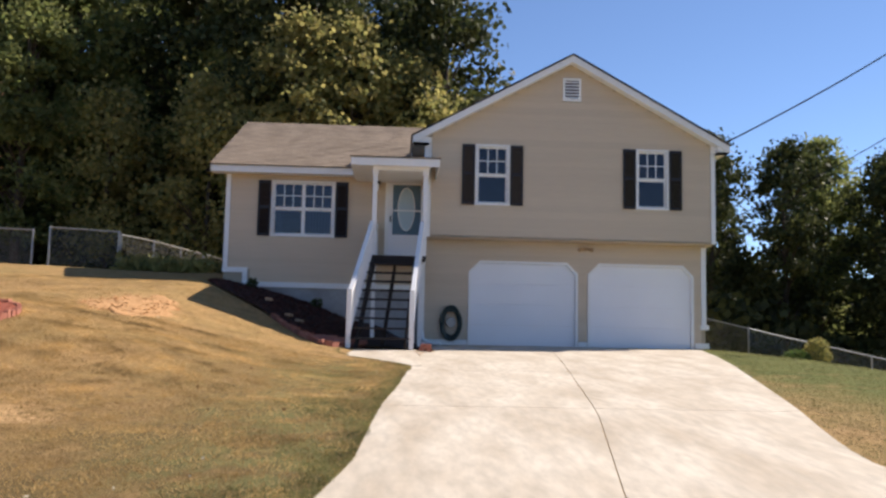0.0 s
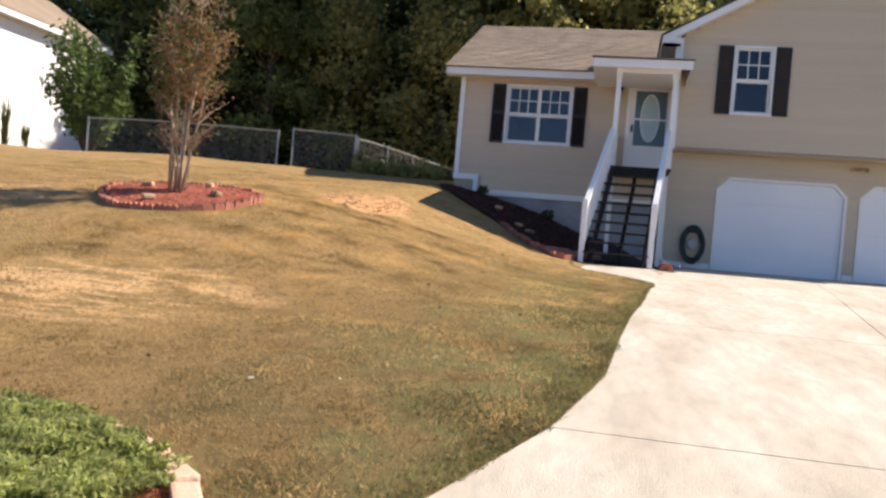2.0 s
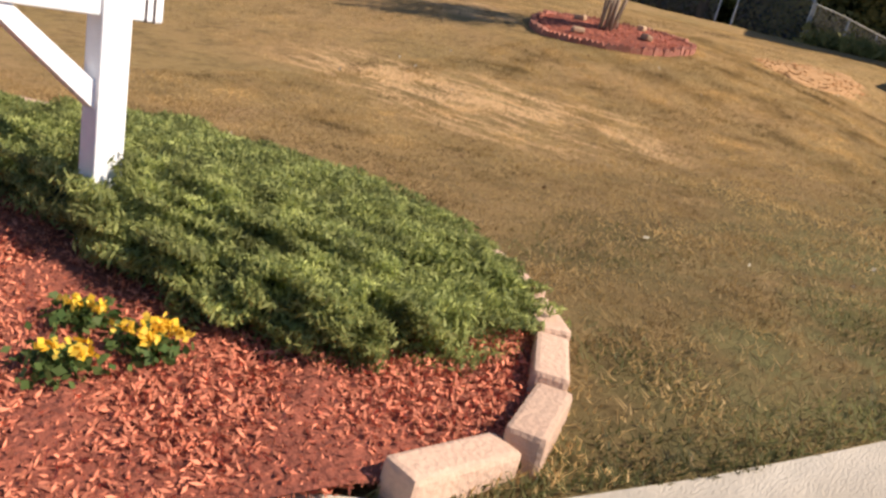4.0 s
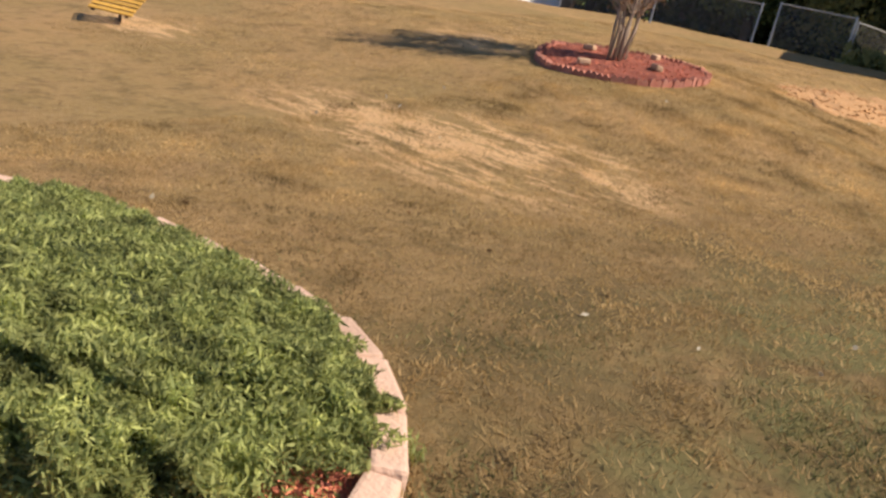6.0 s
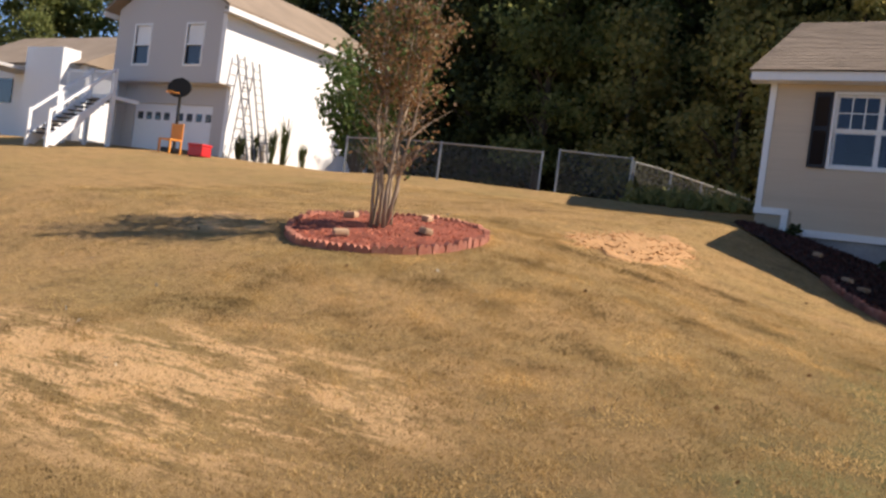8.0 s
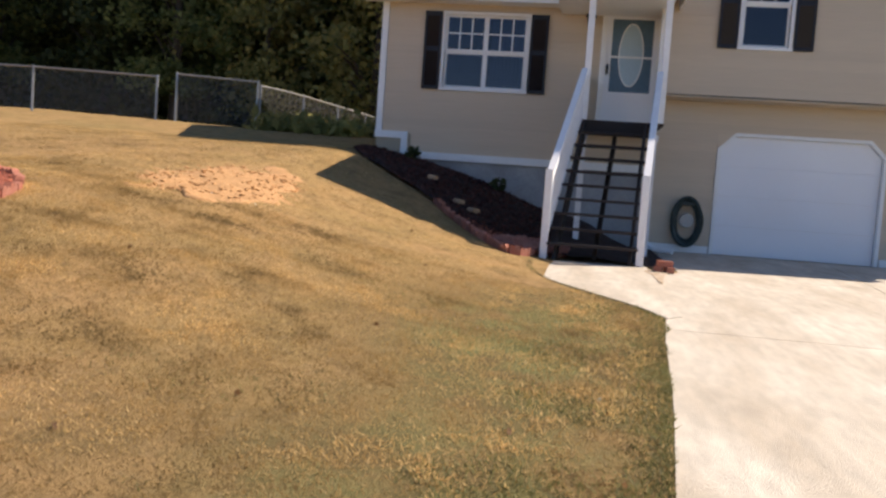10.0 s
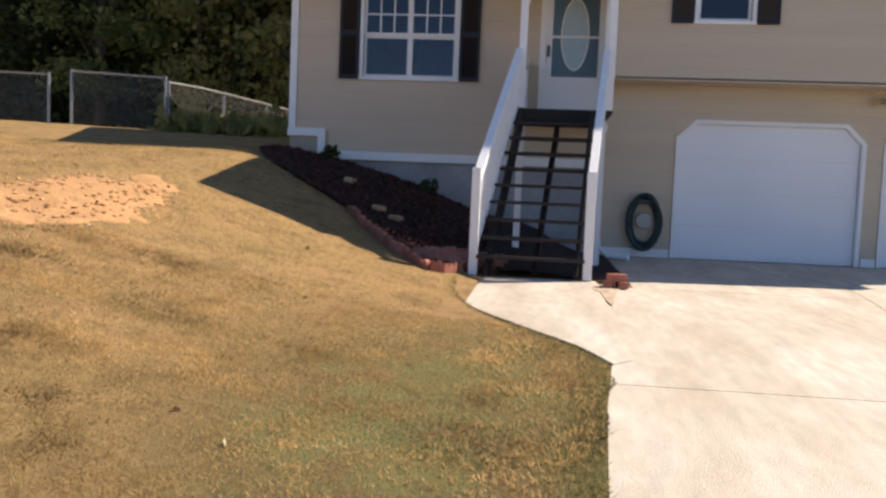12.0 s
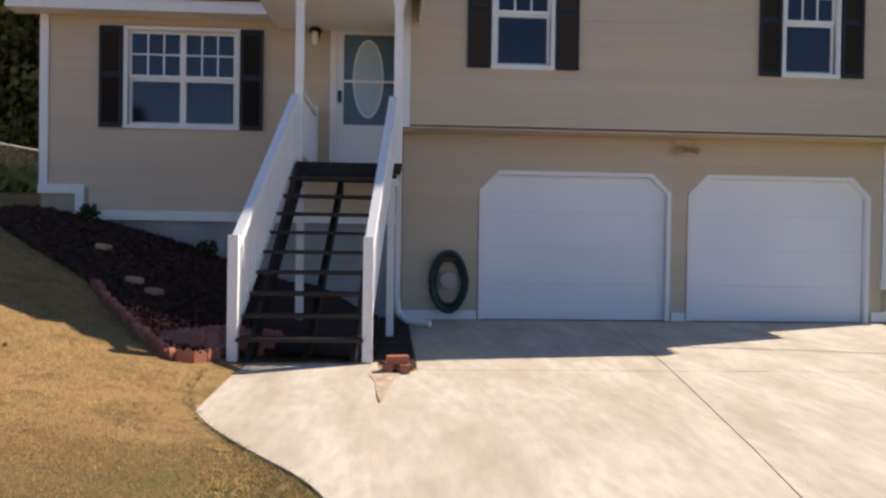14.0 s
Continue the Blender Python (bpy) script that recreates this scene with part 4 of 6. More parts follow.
def chips(name, label, outline, count, height, mat=None, size=0.045, seed=4):
    """Loose wood chips over an outline, as one mesh."""
    r = np.random.default_rng(seed)
    xs, ys = [p[0] for p in outline], [p[1] for p in outline]
    pts = []
    while len(pts) < count:
        x, y = r.uniform(min(xs), max(xs)), r.uniform(min(ys), max(ys))
        odd = False
        for (ax, ay), (bx, by) in zip(outline, outline[1:] + outline[:1]):
            if (ay > y) != (by > y) and x < (bx - ax) * (y - ay) / (by - ay) + ax:
                odd = not odd
        if odd:
            pts.append((x, y, height(x, y) + r.uniform(0.0, 0.025)))
    ob = leaf_mesh(name, np.array(pts), size, mat or M_CHIP, rng=r, long=3.4)
    return tagged(ob, label, "mulch", kind="stuff")


def bed_z(x, y):
    """Soil heaped up towards the foundation, higher beside the porch."""
    return ground_z(x, y) + 0.02 + 0.42 * smooth(-2.4, 0.4, y) * smooth(-4.9, -2.4, x)


edge_line = curved(EDGE)
brick_edging("brick_edging", "red scalloped brick edging round the foundation bed", edge_line, lambda x, y: ground_z(x, y) - 0.045)
bed_outline = edge_line + curved([(-3.85, -1.72), (-4.3, -1.55), (-4.8, -1.2), (-5.15, -0.6), (-5.28, 0.0), (-5.3, 0.4)]) + [(XL + 0.1, YL + 0.1), (-1.66, YL + 0.1), (-1.66, -3.05)]
bed = bm_object("mulch_bed", sheet(bed_outline, 0.22, bed_z, wobble=0.02), M_SHADEMULCH)
tagged(bed, "dark red mulch bed along the foundation, colour deepened for shade", "mulch bed", kind="structure")
chips("mulch_chips", "red wood chips scattered over the foundation bed", [(-1.7, -3.1), (-1.95, -3.4), (-2.15, -3.5), (-2.6, -3.0), (-3.2, -2.15), (-2.5, -2.0), (-1.7, -2.2)], 1000, lambda x, y: ground_z(x, y) + 0.02, size=0.022)
# Dark copy of the red chips paints the shade over the rest.
chips("weathered_chips", "wood chips over the bed, their colour darkened for shade", bed_outline, 7000, lambda x, y: bed_z(x, y) - 0.005, mat=M_SHADECHIP, size=0.026, seed=14)
under = bm_object("mulch_under_porch", sheet([(-1.66, -3.0), (-0.36, -3.0), (-0.36, 0.69), (-1.66, 0.69)], 0.3, lambda x, y: max(drive_z(y) + 0.02, ground_z(x, y) + 0.02) + (bed_z(-1.66, y) - drive_z(y)) * 0.9 * smooth(-0.30, -1.3, x), wobble=0.015), M_SHADEMULCH)
tagged(under, "dark mulch under the porch, colour deepened for shade", "mulch bed", kind="structure")
for row in range(5):
    e = thing("spare_edging", "row of spare red edging bricks laid in the bed", "garden edging", "spare edging rows")
    for k in range(7 - row // 2):
        b = new("brick", BRICK)
        b.parent = e
        x, y = -2.36 + 0.10 * row + k * 0.15 * (0.92 - 0.02 * row), -3.12 + row * 0.22 + k * 0.03
        b.matrix_basis = pose(x, y, ground_z(x, y) + 0.05, -62 + rng.uniform(-6, 6), rng.uniform(-4, 4), 6 + rng.uniform(-6, 6))
for x, y in ((-2.9, -1.6), (-3.15, -1.5), (-3.7, -0.9)):
    s = bm_object("stone", boxed(-0.1, 0.1, -0.07, 0.07, -0.03, 0.05, bevel=0.03), M_STONE)
    s.matrix_basis = pose(x, y, bed_z(x, y) + 0.01, 6, 4, rng.uniform(0, 90))
    tagged(s, "pale stone lying in the mulch", "stone", "stones in the bed")


def small_shrub(name, label, x, y, z, r, h, mat, n=900, seed=1, size=0.07):
    g = np.random.default_rng(seed)
    s = thing(name, label, "shrub", at=(x, y, z))
    st = bmesh.new()
    for k in range(7):
        a = k * 0.9
        tube(st, [(0, 0, -0.05), (0.25 * r * math.cos(a), 0.25 * r * math.sin(a), h * 0.4), (0.6 * r * math.cos(a), 0.6 * r * math.sin(a), h * 0.8)], [0.015, 0.010, 0.004], 5)
    part("stems", st, M_BARK, s)
    d = g.normal(size=(n, 3))
    d /= np.linalg.norm(d, axis=1)[:, None]
    d *= (g.uniform(0.25, 1.0, n) ** 0.5)[:, None]
    pts = np.c_[d[:, 0] * r, d[:, 1] * r, h * 0.55 + d[:, 2] * h * 0.5]
    leaf_mesh("foliage", pts, size, mat, s, g, 1.3, 0.4)
    return s


for k, (x, y) in enumerate(((-4.3, 0.3), (-2.7, 0.2))):
    small_shrub("small_shrub", "small dark evergreen shrub against the foundation", x, y, bed_z(x, y) - 0.03, 0.16, 0.26, M_LEAF_C, 200, 20 + k, 0.05)


# ---- clay patch, tree ring, crape myrtle ----
def clay_patch():
    cx, cy = -5.42, -5.15
    pts = []
    for k in range(40):
        a = 2 * math.pi * k / 40
        r = 1 + 0.16 * math.sin(3 * a + 1) + 0.10 * math.sin(7 * a) + 0.06 * math.sin(11 * a)
        u, v = 1.65 * r * math.cos(a), 0.72 * r * math.sin(a)
        c, s = math.cos(1.42), math.sin(1.42)
        pts.append((cx + u * c - v * s, cy + u * s + v * c))
    def top(x, y):
        d = math.hypot((x - cx) / 0.75, (y - cy) / 1.6)
        rag = noise.noise(Vector((x * 2.6, y * 2.6, 1))) + 0.6 * noise.noise(Vector((x * 7.0, y * 7.0, 4)))
        return turf_z(x, y) + 0.008 + 0.045 * (0.80 - d) + 0.032 * rag
    ob = bm_object("bare_clay", sheet(pts, 0.07, top, skirt=0.08, wobble=0.006), M_CLAY, shade=True)
    tagged(ob, "patch of bare orange clay dug into the lawn", "bare soil", kind="structure")
    r = random.Random(3)
    bm = bmesh.new()
    for _ in range(330):
        a, d = r.uniform(0, 2 * math.pi), r.uniform(0, 1) ** 0.5
        u, v = 1.5 * d * math.cos(a), 0.70 * d * math.sin(a)
        x, y = cx + u * 0.15 - v * 0.99, cy + u * 0.99 + v * 0.15
        s = r.uniform(0.008, 0.032)
        q = bmesh.ops.create_icosphere(bm, subdivisions=1, radius=s)
        for w in q["verts"]:
            w.co = Vector((w.co.x * r.uniform(.7, 1.4), w.co.y * r.uniform(.7, 1.4), w.co.z * r.uniform(.3, .7))) + Vector((x, y, top(x, y) + s * 0.2))
    tagged(bm_object("clay_clods", bm, M_CLAY), "crumbled orange clay clods on the bare patch", "clods", kind="stuff")


clay_patch()
TX, TY = -7.22, -8.42
ring_line = [(TX + 1.10 * math.cos(2 * math.pi * k / 60), TY + 1.10 * math.sin(2 * math.pi * k / 60)) for k in range(61)]
brick_edging("tree_ring", "ring of red scalloped bricks round a young tree", ring_line, lambda x, y: ground_z(x, y) - 0.078)
disc = ring_line[:-1]
ring_bed = bm_object("tree_mulch", sheet(disc, 0.16, lambda x, y: ground_z(x, y) + 0.03, skirt=0.08, wobble=0.018), M_MULCH)
tagged(ring_bed, "round bed of red mulch under the young tree", "mulch bed", kind="structure")
chips("tree_mulch_chips", "red wood chips over the round bed", disc, 2600, lambda x, y: ground_z(x, y) + 0.016, size=0.012)
for k, (dx, dy) in enumerate(((-0.62, 0.10), (-0.10, -0.72), (0.05, 0.70), (0.62, -0.20))):
    x, y = TX + dx, TY + dy
    s = bm_object("stone", boxed(-0.085, 0.085, -0.05, 0.05, -0.03, 0.045, bevel=0.025), M_STONE)
    s.matrix_basis = pose(x, y, ground_z(x, y) + 0.06, 8, -5, k * 50)
    tagged(s, "pale buff stone resting on the red mulch", "stone", "stones in the ring")


def crape_myrtle(x, y):
    r = random.Random(8)
    g = np.random.default_rng(8)
    z = ground_z(x, y) + 0.02
    t = thing("crape_myrtle", "young multi-stemmed tree with thin russet and green leaves", "tree", at=(x, y, z))
    red, green = [], []
    for k in range(9):
        a = k * 2 * math.pi / 9 + r.uniform(-.3, .3)
        lean = r.uniform(0.06, 0.58)
        foot = r.uniform(0.05, 0.13)
        pts = [(foot * math.cos(a), foot * math.sin(a), -0.05)]
        hgt = r.uniform(2.6, 3.5) - 0.5 * lean
        bend = r.uniform(0.8, 1.3)
        for i in range(1, 9):
            f = i / 8
            out = foot + lean * f ** bend
            pts.append((out * math.cos(a) + r.uniform(-.04, .04), out * math.sin(a) + r.uniform(-.04, .04), f * hgt))
        bm = bmesh.new()
        tube(bm, pts, [0.024, 0.021, 0.018, 0.015, 0.012, 0.009, 0.006, 0.004, 0.002], 6)
        stem = part("stem", bm, M_MYRTLE, t, shade=True)
        for i in range(2, 9):
            for _ in range(5):
                b = a + r.uniform(-2.2, 2.2)
                p0 = Vector(pts[i]) * 0.6 + Vector(pts[i - 1]) * 0.4
                ln = r.uniform(0.22, 0.52) * (1.0 if i < 6 else 0.7)
                p1 = p0 + Vector((math.cos(b) * ln * 0.5, math.sin(b) * ln * 0.5, ln * 0.5))
                p2 = p1 + Vector((math.cos(b) * ln * 0.4, math.sin(b) * ln * 0.4, ln * 0.3))
                part("twig", tubed([p0, p1, p2], [0.006, 0.004, 0.002], 5), M_MYRTLE, stem)
                for q in range(r.choice((1, 4, 9)) if i < 4 else r.choice((22, 36, 52)) if i < 7 else r.choice((4, 8, 12))):
                    c = p0.lerp(p2, r.uniform(0.15, 1.15)) + Vector([r.gauss(0, 0.07) for _ in range(3)])
                    (green if (c.x < -0.1 and r.random() < 0.45) or r.random() < 0.15 else red).append(tuple(c))
    tagged(leaf_mesh("russet_foliage", np.array(red), 0.030, M_LEAF_MY, t, g, 1.6, 0.2), "thin russet leaves")
    tagged(leaf_mesh("green_foliage", np.array(green), 0.034, M_LEAF_MG, t, g, 1.6, 0.2), "remaining green leaves")


crape_myrtle(TX - 0.02, TY - 0.14)


# ---- roadside bed: blocks, juniper, mailbox, flowers ----
KERB = [(-2.26, -17.38), (-2.24, -17.10), (-2.36, -16.85), (-2.58, -16.52), (-2.84, -16.28), (-3.21, -16.08), (-3.61, -15.99), (-4.06, -15.96), (-4.56, -15.98), (-5.06, -16.05), (-5.66, -16.30), (-6.16, -16.80), (-6.36, -17.40)]
kerb_line = curved(KERB)
blocks = thing("bed_edging", "curved row of tan concrete edging blocks", "garden edging")
BLOCK = bpy.data.meshes.new("block")
bm = boxed(-0.178, 0.178, -0.055, 0.055, -0.12, 0.082, bevel=0.016)
bm.to_mesh(BLOCK)
bm.free()
BLOCK.materials.append(M_BLOCK)
for x, y, a in along(kerb_line, 0.360):
    b = new("block", BLOCK)
    b.parent = blocks
    b.matrix_basis = pose(x, y, ground_z(x, y) + rng.uniform(-0.005, 0.005), rng.uniform(-1.5, 1.5), rng.uniform(-1, 1), a + rng.uniform(-1.5, 1.5))
bed2 = kerb_line + [(-6.3, -18.6), (-2.9, -18.6), (-2.45, -17.9)]
rb = bm_object("roadside_bed", sheet(bed2, 0.2, lambda x, y: ground_z(x, y) + 0.03, wobble=0.02), M_MULCH)
tagged(rb, "bright red mulch bed at the roadside", "mulch bed", kind="structure")
chips("roadside_chips", "red shredded wood chips over the roadside bed", bed2, 90000, lambda x, y: ground_z(x, y) + 0.022, size=0.0082, seed=9)


def juniper(cx, cy, rx, ry, h):
    g = np.random.default_rng(5)
    z = ground_z(cx, cy)
    j = thing("juniper", "low spreading green juniper filling the bed", "shrub", at=(cx, cy, z))
    # Solid dark core added beneath the sprays, standing for the shade between them.
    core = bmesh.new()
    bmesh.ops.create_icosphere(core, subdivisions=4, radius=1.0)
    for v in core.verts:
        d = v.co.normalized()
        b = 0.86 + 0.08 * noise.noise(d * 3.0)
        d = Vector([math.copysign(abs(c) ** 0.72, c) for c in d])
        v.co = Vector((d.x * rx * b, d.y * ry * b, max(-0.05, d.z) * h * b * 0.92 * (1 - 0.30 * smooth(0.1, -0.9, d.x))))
    part("inner_growth", core, M_JUNSHADE, j, shade=True)
    n = 215000
    d = g.normal(size=(n, 3))
    d /= np.linalg.norm(d, axis=1)[:, None]
    d[:, 2] = np.abs(d[:, 2])
    lump = np.array([noise.noise(Vector(v) * 3.5) * 0.11 + noise.noise(Vector(v) * 8.0) * 0.15 for v in d])
    r = (0.90 + lump + g.uniform(-0.10, 0.09, n))
    d = np.sign(d) * np.abs(d) ** 0.72
    sink = 1 - 0.30 * np.clip((0.1 - d[:, 0]) / 1.0, 0, 1)
    pts = np.c_[d[:, 0] * rx * r, d[:, 1] * ry * r, d[:, 2] * h * r * sink]
    leaf_mesh("sprays", pts, 0.0084, M_JUNIPER, j, g, 4.2, 0.7)
    return j


juniper(-4.06, -16.77, 1.50, 0.76, 0.335)


def flower_clump(x, y, seed, blooms):
    g = np.random.default_rng(seed)
    f = thing("marigold", "small clump of yellow bedding flowers in red mulch", "flowers", "bedding flowers", at=(x, y, ground_z(x, y) + 0.03))
    p = g.normal(size=(260, 3)) * (0.045, 0.045, 0.018) + (0, 0, 0.03)
    leaf_mesh("leaves", p, 0.020, M_LEAF_MG, f, g, 1.5, 0.4)
    for k in range(blooms):
        c = np.array((g.normal() * 0.030, g.normal() * 0.038, 0.065 + g.uniform(0, 0.02)))
        leaf_mesh("bloom", c + g.normal(size=(26, 3)) * (0.014, 0.014, 0.008), 0.020, M_YELLOW, f, g, 1.0, 0.5)


for k, (x, y, blooms) in enumerate(((-3.10, -17.66, 9), (-3.33, -17.71, 2), (-3.11, -17.88, 3))):
    flower_clump(x, y, 40 + k, blooms)

mx, my = -3.92, -17.36
mz = ground_z(mx, my)
mail = thing("mailbox", "dark mailbox on a white wooden post with a cross arm", "mailbox", at=(mx, my, mz))
mail.matrix_basis = Matrix.Translation((mx, my, mz)) @ Matrix.Rotation(radians(5.5), 4, (0.47, -0.88, 0))
part("post", boxed(-0.052, 0.052, -0.052, 0.052, -0.2, 1.30, bevel=0.006), M_RAIL, mail)
part("cap", prismed([(-0.07, 1.30), (0.07, 1.30), (0.07, 1.33), (0, 1.40), (-0.07, 1.33)], "y", -0.07, 0.07), M_RAIL, mail)
part("arm", boxed(-0.040, 0.040, -0.62, 0.17, 0.80, 0.89, bevel=0.01), M_RAIL, mail)
# Dark raised bands stand in for the shade in the arm's slits.
for y in (0.10, 0.13):
    part("arm_groove", boxed(-0.042, 0.042, y, y + 0.008, 0.798, 0.892), M_BROWN, mail)
part("brace", prismed([(-0.052, 0.50), (-0.052, 0.59), (-0.33, 0.805), (-0.42, 0.805)], "x", -0.028, 0.028), M_RAIL, mail)
dome = [math.pi * k / 12 for k in range(13)]
part("box", prismed([(-0.085, 0.90), (0.085, 0.90)] + [(0.085 * math.cos(a), 1.02 + 0.085 * math.sin(a)) for a in dome], "y", -0.64, -0.14), M_BROWN, mail, "dark brown metal mailbox")
part("door", prismed([(-0.080, 0.905), (0.080, 0.905)] + [(0.080 * math.cos(a), 1.02 + 0.080 * math.sin(a)) for a in dome], "y", -0.655, -0.641), M_BROWN, mail)
part("flag", boxed(0.087, 0.095, -0.40, -0.37, 0.97, 1.18), M_RED, mail)

board = thing("slatted_board", "tilted yellow slatted board propped on the lawn", "board", at=(-12.75, -12.5, ground_z(-12.75, -12.5)))
frame_m = pose(0, 0, 0.27, 32, 0, 40) @ Matrix.Scale(0.68, 4)
for k in range(6):
    bm = boxed(-0.45, 0.45, -0.44 + k * 0.150, -0.345 + k * 0.150, -0.012, 0.012)
    bm.transform(frame_m)
    part("slat", bm, M_YBOARD, board)
for x in (-0.35, 0.35):
    bm = boxed(x - 0.03, x + 0.03, -0.46, 0.46, -0.05, -0.012)
    bm.transform(frame_m)
    part("batten", bm, M_BROWN, board)
part("prop", tubed([(0.0, 0.05, -0.05), (0.0, 0.02, 0.25)], 0.02), M_BROWN, board)


# ---- chain-link fences ----
def chain_fence(name, label, a, b, height, posts, rail_over=0.0):
    f = thing(name, label, "fence")
    (ax, ay), (bx, by) = a, b
    length = math.hypot(bx - ax, by - ay)
    at = lambda s: (ax + (bx - ax) * s, ay + (by - ay) * s)
    for k in range(posts + 1):
        x, y = at(k / posts)
        z = ground_z(x, y)
        part("post", tubed([(x, y, z - 0.1), (x, y, z + height + 0.04)], 0.030, 8), M_STEEL, f)
    rail = []
    for k in range(posts * 2 + 1):
        x, y = at(k / posts / 2)
        rail.append((x, y, ground_z(x, y) + height))
    part("top_rail", tubed(rail, 0.022, 6), M_STEEL, f)
    for k in range(posts):
        verts, faces = [], []
        s0, s1 = k / posts, (k + 1) / posts
        w = length / posts
        n = int(w / 0.075)
        m = max(1, int(height / 0.075))
        for way in (1, -1):
            for i in range(-m, n + m):
                u0, u1 = (i * 0.075, i * 0.075 + height) if way > 0 else (i * 0.075 + height, i * 0.075)
                v0, v1 = 0.0, height
                if max(u0, u1) <= 0 or min(u0, u1) >= w:
                    continue
                def clip(u, v, uu, vv):
                    if u < 0:
                        v, u = v + (vv - v) * (0 - u) / (uu - u), 0
                    if u > w:
                        v, u = v + (vv - v) * (w - u) / (uu - u), w
                    return u, v
                p, q = clip(u0, v0, u1, v1), clip(u1, v1, u0, v0)
                c = len(verts)
                for (u, v) in (p, q):
                    x, y = at(s0 + (s1 - s0) * u / w)
                    z = ground_z(x, y) + 0.03 + v * (height - 0.04) / height
                    verts += [(x, y, z - 0.0035), (x, y, z + 0.0035)]
                faces.append((c, c + 1, c + 3, c + 2))
        raw_mesh("wire_mesh", verts, faces, M_WIRE, f)
    return f


chain_fence("chain_link_fence", "grey chain-link fence along the lawn's far edge", (-16.4, 2.24), (-10.95, 3.35), 0.98, 2)
chain_fence("fence_gate", "grey chain-link gate between two posts", (-10.55, 3.5), (-8.85, 4.15), 1.08, 1)
chain_fence("chain_link_fence", "grey chain-link fence running back beside the house", (-8.8, 4.2), (-8.0, 14.5), 1.0, 4)
chain_fence("chain_link_fence", "grey chain-link fence beside the garage", (7.3, 4.4), (9.6, 3.6), 1.0, 1)
chain_fence("chain_link_fence", "grey chain-link fence across the lower side yard", (9.6, 3.6), (19.0, 7.0), 1.0, 4)
small_shrub("clipped_shrub", "small rounded green shrub by the fence", 10.75, 3.0, ground_z(10.75, 3.0), 0.42, 0.60, M_LEAF_MG, 1500, 61, 0.06)
small_shrub("clipped_shrub", "taller light green shrub by the fence", 11.4, 3.1, ground_z(11.4, 3.1), 0.40, 1.05, M_LEAF_B, 1700, 62, 0.06)
r = np.random.default_rng(77)
p = np.c_[r.uniform(-8.6, -6.0, 1800), r.uniform(3.0, 6.5, 1800), np.zeros(1800)]
p[:, 2] = [ground_z(x, y) + abs(r.normal()) * 0.16 for x, y, _ in p]
tagged(leaf_mesh("weeds", p, 0.14, M_LEAF_B, None, r, 1.8, 1.0), "tall yellow-green weeds along the fence", "weeds", kind="stuff")

# ---- overhead cables ----
pole = thing("utility_pole", "brown timber utility pole carrying cables", "utility pole", at=(17.6, 2.2, ground_z(17.6, 2.2)))
part("shaft", tubed([(0, 0, -0.5), (0, 0, 6), (0, 0, 14.0)], [0.16, 0.14, 0.11], 10), M_BARK, pole)
for k, (z0, z1, r0) in enumerate(((5.25, 11.6, 0.022), (4.6, 9.0, 0.016), (4.4, 8.2, 0.016))):
    pts = []
    for i in range(13):
        u = i / 12
        end = (7.5, 0.4, z0) if k == 0 else (11.2, 8.0, z0)
        pts.append((end[0] + (17.6 - end[0]) * u, end[1] + (2.2 - end[1]) * u, z0 + (z1 - z0) * u - 0.25 * math.sin(math.pi * u)))
    tagged(bm_object("cable", tubed(pts, r0, 5), M_BLACK), "black overhead cable running to the house", "cable", "overhead cables")


# ---- next house ----
NX, NY, NZ = -25.3, 5.6, 2.15
nb = thing("neighbour_house", "white two-storey house with a garage under its gable", "house", at=(NX, NY, NZ))
part("side_wall", boxed(-0.2, 0, 0.6, 9.4, -0.6, 2.85), M_NBWHITE, nb, "bright white side wall")
part("side_wall", boxed(-0.2, 0.004, 0, 9.4, 2.85, 5.55), M_NBWHITE, nb, "bright white side wall")
part("front_wall", wall_with_holes(-6.1, -0.2, 0.0, 0.2, 2.85, 5.65, [(-4.95, -4.1, 3.5, 5.0), (-2.0, -1.15, 3.5, 5.0)]), M_NBGREY, nb)
part("front_wall", wall_with_holes(-6.1, -0.2, 0.6, 0.8, -0.6, 2.85, [(-5.3, -0.8, -0.2, 2.05)]), M_NBGREY, nb)
part("gable", prismed([(-6.1, 5.65), (0, 5.65), (-3.05, 7.5)], "y", 0.0, 0.2), M_NBGREY, nb)
part("back_wall", boxed(-6.1, 0, 9.4, 9.6, -0.6, 5.65), M_NBGREY, nb)
part("side_wall", boxed(-6.1, -5.9, 0.2, 9.4, -0.6, 5.65), M_NBGREY, nb)
part("jetty", boxed(-6.1, 0.0, 0.0, 0.6, 2.80, 2.86), M_NBGREY, nb)
for s in (-1, 1):
    x = -3.05 + s * 3.5
    part("roof", prismed([(-3.05, 7.65), (x, 5.50), (x, 5.62), (-3.05, 7.78)], "y", -0.4, 9.9), M_SHINGLE, nb, "tan shingle roof slope")
    part("fascia", boxed(x - 0.03, x + 0.03, -0.4, 9.9, 5.32, 5.52), M_WHITE, nb)
part("soffit", boxed(0.004, 0.42, -0.3, 9.8, 5.34, 5.38), M_NBGREY, nb)
